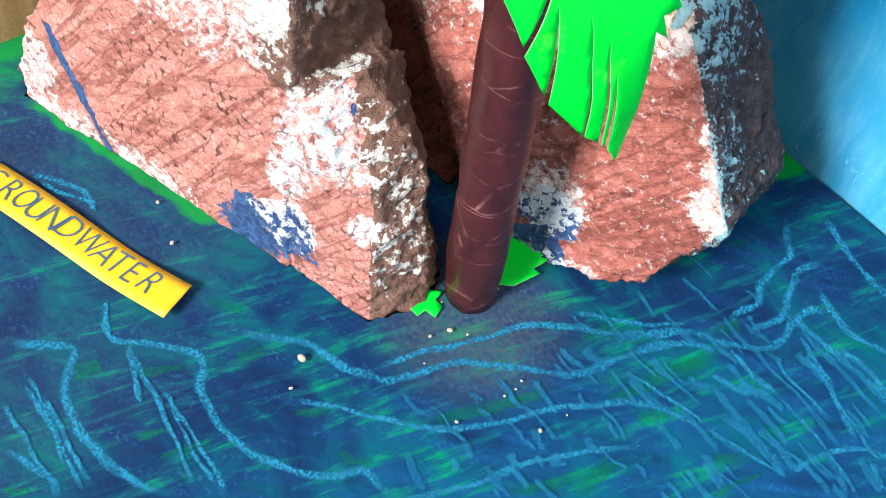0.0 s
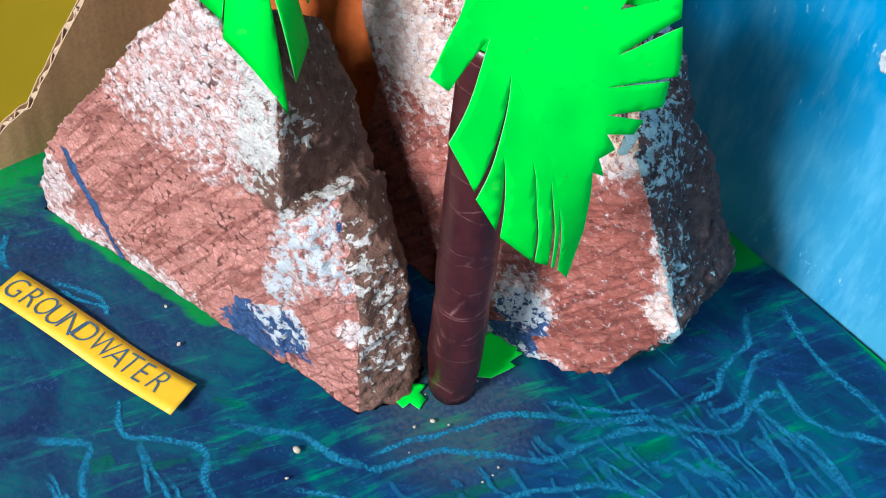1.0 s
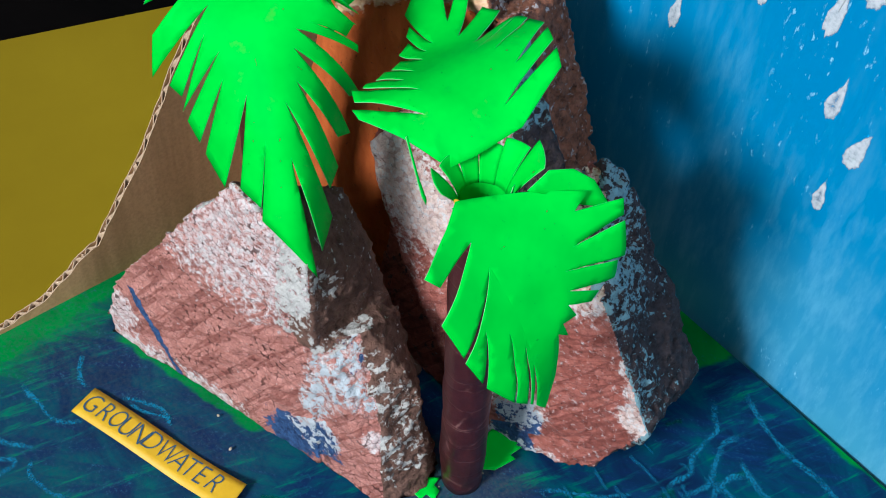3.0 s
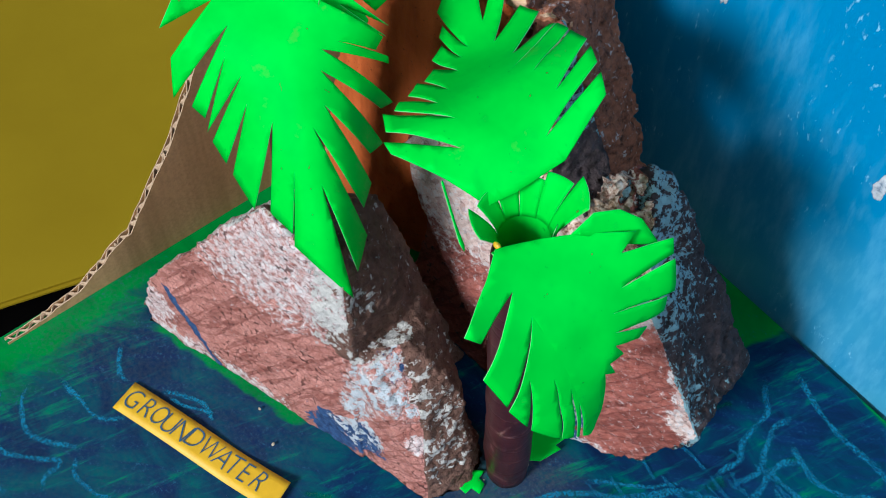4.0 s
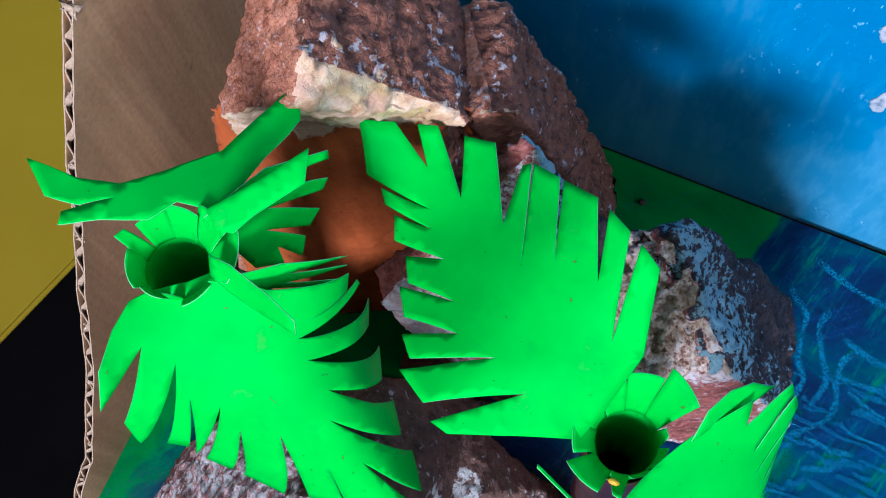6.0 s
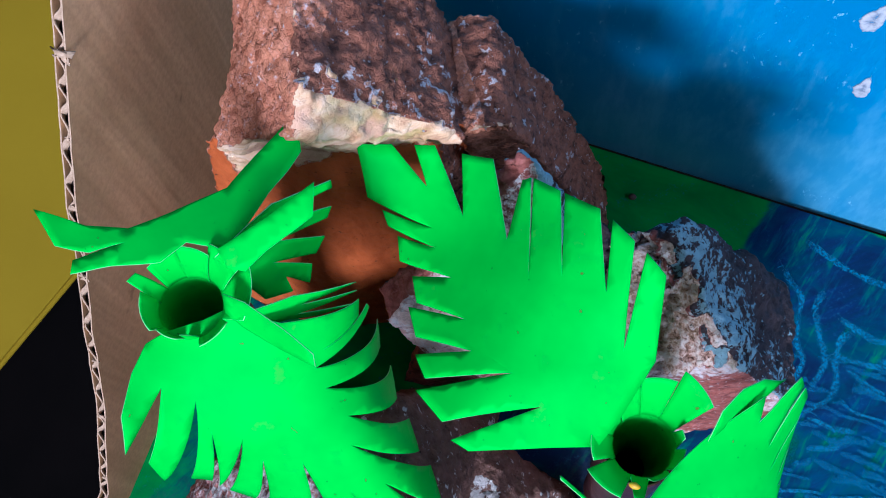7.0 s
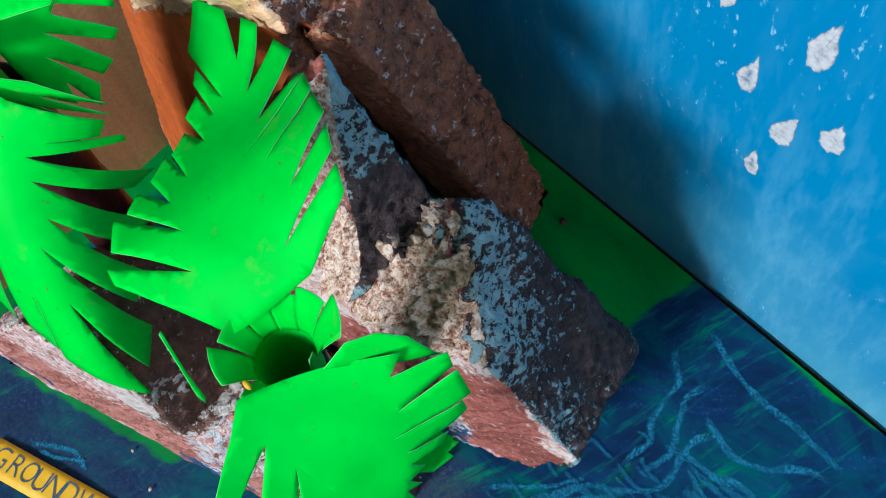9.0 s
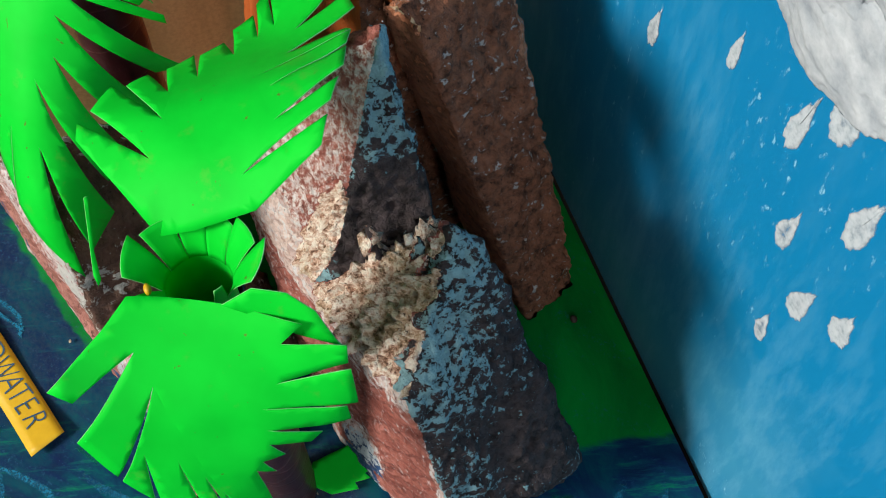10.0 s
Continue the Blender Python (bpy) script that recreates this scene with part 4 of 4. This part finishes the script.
ROCK_GREY = [
    [(-44, 430, -4), (2, 446, 8), (12, 450, 20), (27, 457, 58), (-7, 451, 118), (-40, 441, 98), (-60, 436, 97), (-62, 470, -4), (-40, 478, 148), (-32, 488, 133), (12, 503, 56), (10, 512, 32), (-4, 516, -4), (-45, 500, -4), (-56, 480, 122)],
    [(-44, 430, -4), (-62, 428, 25), (-100, 425, 85), (-120, 425, 125), (-116, 433, 134), (-102, 458, 158), (-97, 469, 174), (-85, 472, 186), (-91, 475, 184), (-56, 479, 122), (-60, 470, -4), (-58, 446, 122), (-62, 436, 98), (-95, 450, 60), (-126, 436, 122), (-112, 436, 74)],
    # block added to fill the shaded cavity between the two rocks
    [(-124, 427, -4), (-70, 433, -4), (-124, 474, -4), (-66, 474, -4), (-114, 434, 80), (-80, 440, 70), (-112, 470, 80), (-78, 470, 76)],
    [(-49, 460, 122), (-44, 464, 124), (-47, 469, 122), (-39, 469, 150), (-42, 467, 148)],
    [(-55, 454, 122), (-49, 457, 124), (-52, 462, 122), (-54, 456, 141)],
    [(-54, 473, 118), (-43, 475, 122), (-48, 482, 120), (-46, 477, 138), (-51, 474, 136)],
    [(-68, 470, 130), (-60, 474, 126), (-66, 478, 128), (-65, 475, 144)],
]
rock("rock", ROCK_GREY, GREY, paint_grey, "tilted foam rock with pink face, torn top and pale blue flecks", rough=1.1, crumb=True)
ROCK_BRICK = [
    [(-148, 460, 219), (-112, 476, 181), (-131, 517, 176), (-170, 508, 222), (-146, 449, 211), (-110, 475, 177), (-184, 455, 160), (-197, 505, 172), (-160, 457, 174), (-136, 467, 181), (-118, 476, 162), (-128, 522, 120), (-202, 540, 150)],
    [(-150, 467, 186), (-116, 475, 165), (-212, 440, -4), (-165, 436, -4), (-120, 460, -4), (-115, 520, -4), (-212, 545, -4), (-192, 458, 150), (-122, 520, 150)],
    [(-128, 518, 163), (-116, 524, 163), (-105, 498, 168), (-104, 483, 171), (-96, 487, 168), (-92, 508, 120), (-98, 529, 122), (-62, 522, -4), (-70, 546, -4), (-130, 546, -4), (-96, 512, -4), (-98, 503, 100), (-112, 480, 165)],
]
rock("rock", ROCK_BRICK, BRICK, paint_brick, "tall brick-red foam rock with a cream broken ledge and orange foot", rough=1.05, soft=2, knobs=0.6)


# ---- palms of cut paper ----
def frond(parent, origin, along, across, bend, outline, curl=0.0, label="", seed=0):
    """A sheet of green paper cut by the outline (millimetres along and across), bent by a smooth cubic rise."""
    o, a = Vector(origin), Vector(along).normalized()
    b = Vector(across)
    b = (b - a * a.dot(b)).normalized()
    n = a.cross(b)
    if n.z < 0:
        n = -n
    bm = bmesh.new()
    vs = [bm.verts.new((u, w, 0)) for u, w in outline]
    bm.faces.new(vs)
    refine(bm, 4.0)
    c = bend
    for v in bm.verts:
        u, w = v.co.x, v.co.y
        s, t = u / 30, w / 30
        h = sum(k * f for k, f in zip(c, (1, s, t, s * s, s * t, t * t, s ** 3, s * s * t, s * t * t)))
        h += curl * noise.noise(Vector((u / 14, w / 14, seed * 3.7))) * min(1.0, math.hypot(u, w) / 25)
        v.co = o + (a * u + b * w + n * h) / 1000
    bmesh.ops.recalc_face_normals(bm, faces=bm.faces[:])
    ob = part("frond", bm, [GREEN, PAPER_EDGE], parent, label, True)
    mod = ob.modifiers.new("paper", "SOLIDIFY")
    mod.thickness, mod.material_offset_rim = 0.00035, 1
    return ob


def trunk(parent, x, y, top, radius, seed, lean=(0.0, 0.0)):
    """A rolled paper tube, open above, creased and slightly flattened."""
    bm = bmesh.new()
    n, rows = 40, []
    for k in range(41):
        z = 0.0005 + top * k / 40
        row = []
        for i in range(n):
            a = 2 * math.pi * i / n
            r = radius * (1 + 0.05 * math.cos(2 * a + seed)) * (1 - 0.10 * sstep(0.02, 0.0, z))
            r += 0.0006 * noise.noise(Vector((math.cos(a) * 2, math.sin(a) * 2, z * 60 + seed)))
            for crease in (0.018, 0.052, 0.083, 0.118):
                r -= 0.0006 * math.exp(-((z - crease - 0.003 * math.sin(a + crease * 90)) / 0.0013) ** 2)
            row.append(bm.verts.new((x + lean[0] * z + r * math.cos(a), y + lean[1] * z + r * math.sin(a), z)))
        rows.append(row)
    for p, q in zip(rows, rows[1:]):
        for i in range(n):
            bm.faces.new((p[i], p[(i + 1) % n], q[(i + 1) % n], q[i]))
    ob = part("trunk", bm, [MAROON, INNER], parent, "rolled maroon paper tube", True)
    m = ob.modifiers.new("paper", "SOLIDIFY")
    m.thickness, m.offset, m.material_offset = 0.0007, -1, 1
    return ob


def collar(parent, centre, rim, r0, foot, flaps):
    """The green paper roll in the tube's mouth, slit at the top into flaps that bend outwards.
    Each flap: start and end angle, height of its tip over the rim and its reach from the axis in millimetres, and how pointed its end is."""
    x, y = centre
    fx, fy, fz = foot

    def spine(z):
        f = (z - fz) / (rim - fz)
        return fx + (x - fx) * f, fy + (y - fy) * f
    bm = bmesh.new()
    rings = []
    for j in range(25):
        f = j / 24
        zz = fz + (rim - 0.0072 - fz) * f
        rr = r0 * (0.62 + 0.38 * sstep(0.0, 0.75, f))
        sx, sy = spine(zz)
        rings.append([bm.verts.new((sx + rr * math.cos(i * math.pi / 24), sy + rr * math.sin(i * math.pi / 24), zz)) for i in range(48)])
    for p, q in zip(rings, rings[1:]):
        for i in range(48):
            bm.faces.new((p[i], p[(i + 1) % 48], q[(i + 1) % 48], q[i]))
    part("paper_roll", bm, GREEN, parent, "green paper roll lining the open top", True)
    for k, (a0, a1, tall, reach, point) in enumerate(flaps):
        bm = bmesh.new()
        rows = []
        low = rim - 0.0075
        for j in range(9):
            f = j / 8
            row = []
            for i in range(7):
                t = i / 6
                a = radians(a0 + (a1 - a0) * (t + (0.5 - t) * point * f))
                # the cut end slants a little
                g = f * (1 - (0.10 if k % 2 else -0.08) * (t - 0.5) * f)
                r = r0 + 0.00025 * (k % 2) + (reach / 1000 - r0) * g ** 1.35
                zz = low + (rim + tall / 1000 - low) * g ** 0.92
                sx, sy = spine(zz)
                row.append(bm.verts.new((sx + r * math.cos(a), sy + r * math.sin(a), zz)))
            rows.append(row)
        for p, q in zip(rows, rows[1:]):
            for i in range(6):
                bm.faces.new((p[i], p[i + 1], q[i + 1], q[i]))
        ob = part("collar_flap", bm, [GREEN, PAPER_EDGE], parent, "", True)
        mod = ob.modifiers.new("paper", "SOLIDIFY")
        mod.thickness, mod.material_offset_rim = 0.0003, 1


FLAT = (0, 0, 0, 0, 0, 0, 0, 0, 0)
palm_a = tagged(new("palm_tree"), "paper palm with maroon tube trunk and broad fringed green fronds", "palm tree", "paper palms")
trunk(palm_a, -0.0270, 0.4085, 0.168, 0.0103, 1, (-0.032, -0.016))
frond(palm_a, (-0.022, 0.402, 0.193), (0.401, -0.023, -0.916), (0.009, 1.0, -0.021),
      (-2.9, 25.1, 8.4, -11.0, -2.4, 9.1, 0.9, -0.6, -8.8),
      [(-1.5, -12.8), (3.2, -20.9), (9.3, -33.6), (10.6, -36.4), (15.6, -32.1), (9.2, -14.9), (27.8, -34.8), (43.6, -29.4), (17.5, -13.1), (46.1, -28.9), (58.0, -23.5), (35.8, -20.9), (60.7, -22.2), (73.2, -12.4), (39.7, -13.7), (73.7, -11.6), (77.4, -6.9), (47.1, -8.9), (79.1, -5.1), (80.3, -3.8), (56.8, -6.0), (82.6, -1.6), (91.6, 6.0), (60.8, 4.7), (50.3, 3.8), (53.8, 8.5), (47.1, 5.9), (47.0, 12.0), (41.0, 8.8), (45.6, 19.2), (42.7, 22.6), (35.8, 9.3), (41.8, 30.5), (33.6, 30.0), (28.6, 9.2), (33.1, 32.9), (19.0, 32.8), (22.2, 14.8), (16.7, 32.5), (10.9, 33.1), (11.2, 18.6), (6.2, 24.6), (2.9, 9.9), (0.8, -1.2)], 1.0, "large fringed frond hanging forward", 6)
frond(palm_a, (-0.04, 0.409, 0.203), (-0.87, 0.461, -0.174), (0.451, 0.887, 0.096),
      (-14.6, 39.5, 5.6, -27.1, 0.8, 1.5, 4.6, 0.2, 0.2),
      [(2.0, -11.3), (14.1, -26.5), (22.7, -36.4), (28.2, -37.8), (17.1, -14.7), (33.7, -36.2), (46.6, -35.7), (28.2, -13.7), (47.2, -31.6), (55.7, -29.1), (42.0, -17.3), (60.2, -25.5), (70.0, -21.0), (50.6, -12.2), (68.5, -18.5), (76.4, -13.9), (64.6, -6.5), (83.5, -13.3), (89.7, -8.4), (76.1, -3.1), (94.0, -8.4), (98.5, -6.2), (81.7, 0.4), (103.9, -6.8), (113.6, 1.4), (106.8, 9.0), (91.8, 7.7), (101.8, 13.5), (97.1, 17.6), (75.9, 8.4), (89.3, 21.3), (79.7, 25.8), (58.0, 11.1), (66.9, 26.2), (65.0, 28.1), (43.6, 6.7), (64.1, 28.4), (53.9, 29.7), (35.8, 12.6), (52.3, 30.0), (40.5, 32.1), (24.1, 17.3), (35.4, 31.9), (27.2, 31.5), (12.0, 10.4), (23.0, 31.5), (15.9, 30.9), (5.3, 14.7), (2.6, -1.5)], 1.0, "large fringed frond leaning back", 2)
frond(palm_a, (-0.018, 0.41, 0.193), (0.519, 0.796, -0.311), (-0.236, 0.484, 0.843), FLAT,
      [(0, 0), (5, 8), (13, 10), (21, 8), (29, 1), (31, 0), (19, -1), (7, 0)], 1.0, "", 3)
frond(palm_a, (-0.04, 0.392, 0.19), (-0.629, -0.229, 0.743), (-0.365, 0.931, -0.022), FLAT,
      [(-2, -10), (1, -9.5), (18, -1), (18, 0), (6, -6), (-1, -8.6)], 0.0, "", 4)
collar(palm_a, (-0.0322, 0.4056), 0.186, 0.0086, (-0.0305, 0.4064, 0.120),
       [(44, 79, 11.5, 19.0, 0.0), (79, 115, 9, 16.0, 0.06), (114, 149, 6, 14.5, 0.04), (149, 184, 5, 14.5, 0.06), (184, 222, 4.5, 15.0, 0.14), (222, 264, 4.5, 17.0, 0.12),
        (262, 296, 0, 15.5, 0.75), (290, 330, 1, 10.2, 0.3), (328, 372, 2, 10.4, 0.2), (14, 44, 4, 9.6, 0.5)])
bm = bmesh.new()
bmesh.ops.create_icosphere(bm, subdivisions=2, radius=0.0014, matrix=pose(-0.0318, 0.3938, 0.1857) @ Matrix.Diagonal((1.2, 0.7, 0.9, 1)))
part("glue_spot", bm, YELLOW, palm_a, "dried yellow spot of glue", True)
palm_b = tagged(new("palm_tree"), "paper palm behind the pink rock with drooping green fronds", "palm tree", "paper palms")
trunk(palm_b, -0.157, 0.400, 0.180, 0.0108, 2)
frond(palm_b, (-0.152, 0.391, 0.207), (0.739, -0.232, -0.633), (0.342, 0.938, 0.055),
      (0.7, 11.9, 7.5, -4.1, 2.6, 10.5, -0.1, -2.6, -23.1),
      [(-5.1, -4.7), (-6.8, -10.0), (-5.2, -17.9), (-0.8, -27.7), (7.5, -35.0), (3.2, -16.0), (17.0, -34.5), (29.3, -38.0), (12.4, -13.3), (33.8, -32.8), (39.0, -29.7), (21.7, -17.2), (43.7, -30.5), (29.1, -13.7), (47.3, -29.7), (56.0, -27.5), (38.5, -14.9), (60.4, -26.5), (74.1, -22.9), (46.4, -8.8), (76.5, -18.1), (85.3, -13.0), (63.8, -6.7), (89.8, -13.6), (115.0, 0.9), (71.1, 0.3), (105.8, 4.9), (94.5, 11.9), (52.1, 2.8), (84.1, 13.1), (76.9, 18.7), (46.0, 8.4), (66.6, 20.8), (64.9, 27.7), (35.0, 10.4), (52.6, 29.3), (51.7, 35.7), (28.7, 12.7), (38.5, 35.6), (36.1, 35.7), (27.0, 17.5), (33.2, 31.1), (29.7, 34.7), (13.0, 16.3), (1.0, 10.1), (-0.7, 4.1)], 1.0, "large fringed frond hanging forward", 1)
frond(palm_b, (-0.158, 0.41, 0.218), (-0.359, 0.899, -0.252), (0.933, 0.347, -0.093), FLAT,
      [(-5, -7), (-6, -19), (-8, -29), (-4, -29), (1, -16), (-2, -25), (0, -34), (11, -41), (6, -27), (5, -16), (10, -6), (18, 8), (29, 15), (43, 25), (30, 27), (19, 21), (6, 14), (-1, 9), (1, -1)], 1.5, "", 6)
frond(palm_b, (-0.14, 0.404, 0.224), (0.33, 0.923, 0.198), (-0.942, 0.309, 0.128), FLAT,
      [(3, 10), (17, 5), (31, 1), (24, -4), (10, 0), (3, 1), (1, 5)], 0.6, "", 7)
frond(palm_b, (-0.148, 0.408, 0.212), (0.441, 0.882, -0.165), (0.006, -0.187, -0.982), FLAT,
      [(-2, -11), (17, -15), (36, -4), (36, 0), (21, -7), (19, -3), (35, 9), (33, 13), (15, 3), (31, 21), (27, 26), (13, 13), (25, 30), (23, 40), (16, 26), (17, 37), (8, 30), (3, 11)], 0.8, "", 8)
frond(palm_b, (-0.137, 0.397, 0.221), (0.95, -0.25, 0.14), (0.1, -0.55, -0.83), FLAT,
      [(-7, -3), (0, -5), (12, -4.5), (22, -3), (23, 1), (12, 3), (0, 4), (-6, 3)], 0.5, "folded leaf in its own shade", 9)
frond(palm_b, (-0.137, 0.399, 0.207), (0.56, 0.53, -0.62), (0.0, -0.35, -0.93), (0, 0, 0, -2, 0, 0, 0, 0, 0),
      [(-5, -5), (8, -8), (20, -7), (31, -6), (21, -5), (12, -3.5), (33, -2), (22, -0.5), (12, 0.5), (34, 4), (21, 4), (10, 2), (-3, 4)], 0.6, "", 10)
collar(palm_b, (-0.1555, 0.3968), 0.212, 0.0086, (-0.1570, 0.4000, 0.135),
       [(-4, 46, 10, 19.5, 0.1), (42, 82, 8, 16.0, 0.0), (78, 120, 6, 13.5, 0.0), (116, 160, 5, 12.5, 0.1), (160, 190, 4.5, 14.5, 0.6), (186, 242, 1.5, 11.2, 0.0),
        (238, 290, 1.5, 10.0, 0.3), (288, 314, 9, 10.2, 0.95), (310, 358, 5, 14.0, 0.2)])


scrap = tagged(new("paper_scrap"), "small fringed scrap of green paper at the palm foot", "paper scrap")
frond(scrap, (-0.028, 0.418, 0.0012), (1, 0.2, 0), (0, 1, 0), (0, 0, 3, 0, 0, 4, 0, 0, 0),
      [(-6, 2), (0, -4), (9, 2), (13, 12), (10, 12), (12, 18), (9, 17), (10, 22), (6, 20), (4, 24), (-4, 18)], 0.6, "", 12)
toe_scrap = tagged(new("paper_scrap"), "torn green paper bits between rock toe and trunk", "paper scrap")
frond(toe_scrap, (-0.031, 0.389, 0.0012), (0.5, 0.85, 0), (-0.85, 0.5, 0), (0, 0, 2, 0, 0, 2, 0, 0, 0),
      [(-4, 1), (-1, -3), (2, -1), (5, -4), (8, 0), (6, 3), (9, 6), (4, 7), (1, 5), (-2, 6)], 0.8, "", 14)


# ---- yellow labels, seeds ----
def label_strip(name, corner, along, length, width, letters, label):
    """A strip of yellow paper with its end curling up, and its ink letters following the curl."""
    o, a = Vector(corner), Vector(along).normalized()
    b = Vector((-a.y, a.x, 0))

    def lift(s):
        return 0.0016 + 0.0038 * sstep(0.55, 1.05, s / length) ** 1.5 + 0.0010 * math.sin(s * 60)
    bm = bmesh.new()
    rows = []
    for k in range(31):
        s = length * k / 30
        rows.append([bm.verts.new(o + a * (s - (0.0 if k < 30 else 0.0012 * j)) + b * (width * j) + Vector((0, 0, lift(s)))) for j in (0, 0.25, 0.5, 0.75, 1.0)])
    for p, q in zip(rows, rows[1:]):
        for i in range(4):
            bm.faces.new((p[i], q[i], q[i + 1], p[i + 1]))
    thing = tagged(part(name, bm, YELLOW, shade=True), label, "paper label")
    thing.modifiers.new("paper", "SOLIDIFY").thickness = 0.00035
    r = random.Random(3)
    places = (0.055, 0.145, 0.225, 0.295, 0.370, 0.445, 0.545, 0.625, 0.690, 0.760, 0.845)
    for k, ch in enumerate(letters):
        font = bpy.data.curves.new("letter", "FONT")
        font.body, font.size, font.align_x, font.align_y, font.shear = ch, 0.0140, "CENTER", "CENTER", 0.18
        font.extrude, font.offset = 0.00005, -0.00026
        s = length * places[k]
        ob = new("letter", font)
        font.materials.append(INK)
        z = lift(s) + 0.0004
        slope = math.atan2(lift(s + 0.002) - lift(s - 0.002), 0.004)
        frame_m = Matrix((a, b, Vector((0, 0, 1)))).transposed().to_4x4()
        spot = o + a * s + b * width * (0.52 + r.uniform(-0.03, 0.03)) + Vector((0, 0, z))
        wide = 0.66 if ch in "WO" else 0.80
        ob.matrix_world = Matrix.Translation(spot) @ frame_m @ pose(0, 0, 0, 0, -math.degrees(slope), r.uniform(-5, 5)) @ Matrix.Diagonal((wide, 1, 1, 1))
        ob.parent = thing
    return thing


label_strip("paper_label", (-0.160, 0.289, 0), (0.954, 0.300, 0), 0.0905, 0.0152, "GROUNDWATER", "bright yellow paper strip lettered GROUNDWATER in dark blue ink")


def seed(x, y, r, k):
    bm = bmesh.new()
    bmesh.ops.create_icosphere(bm, subdivisions=2, radius=r, matrix=pose(x, y, r * 0.55 + 0.0012, 0, 0, k * 50) @ Matrix.Diagonal((1.2, 0.9, 0.6, 1)))
    for v in bm.verts:
        v.co += v.normal * r * 0.15 * noise.noise(v.co * 900)
    tagged(part("foam_bead", bm, GRIT, shade=True), "tiny pale foam bead lying on the painted board", "foam bead", "loose foam beads")


rnd = random.Random(11)
for k, (x, y, r) in enumerate([(-0.037, 0.345, 0.0014), (-0.018, 0.392, 0.0009), (-0.020, 0.385, 0.0006), (0.028, 0.392, 0.0007), (0.010, 0.372, 0.0006), (-0.030, 0.336, 0.0006), (-0.10, 0.335, 0.0008), (-0.118, 0.340, 0.0007)]):
    seed(x, y, r, k)
for k in range(10):
    seed(rnd.uniform(-0.03, 0.06), rnd.uniform(0.38, 0.45) - 0.02, rnd.uniform(0.0003, 0.0005), k)
# small dark dot on the shore, built as a flattened ball
bm = bmesh.new()
bmesh.ops.create_icosphere(bm, subdivisions=2, radius=0.0016, matrix=pose(-0.0555, 0.5395, 0.0011) @ Matrix.Diagonal((1.2, 1.0, 0.6, 1)))
tagged(part("crumb", bm, TABLE, shade=True), "small dark dot on the green painted shore", "crumb")
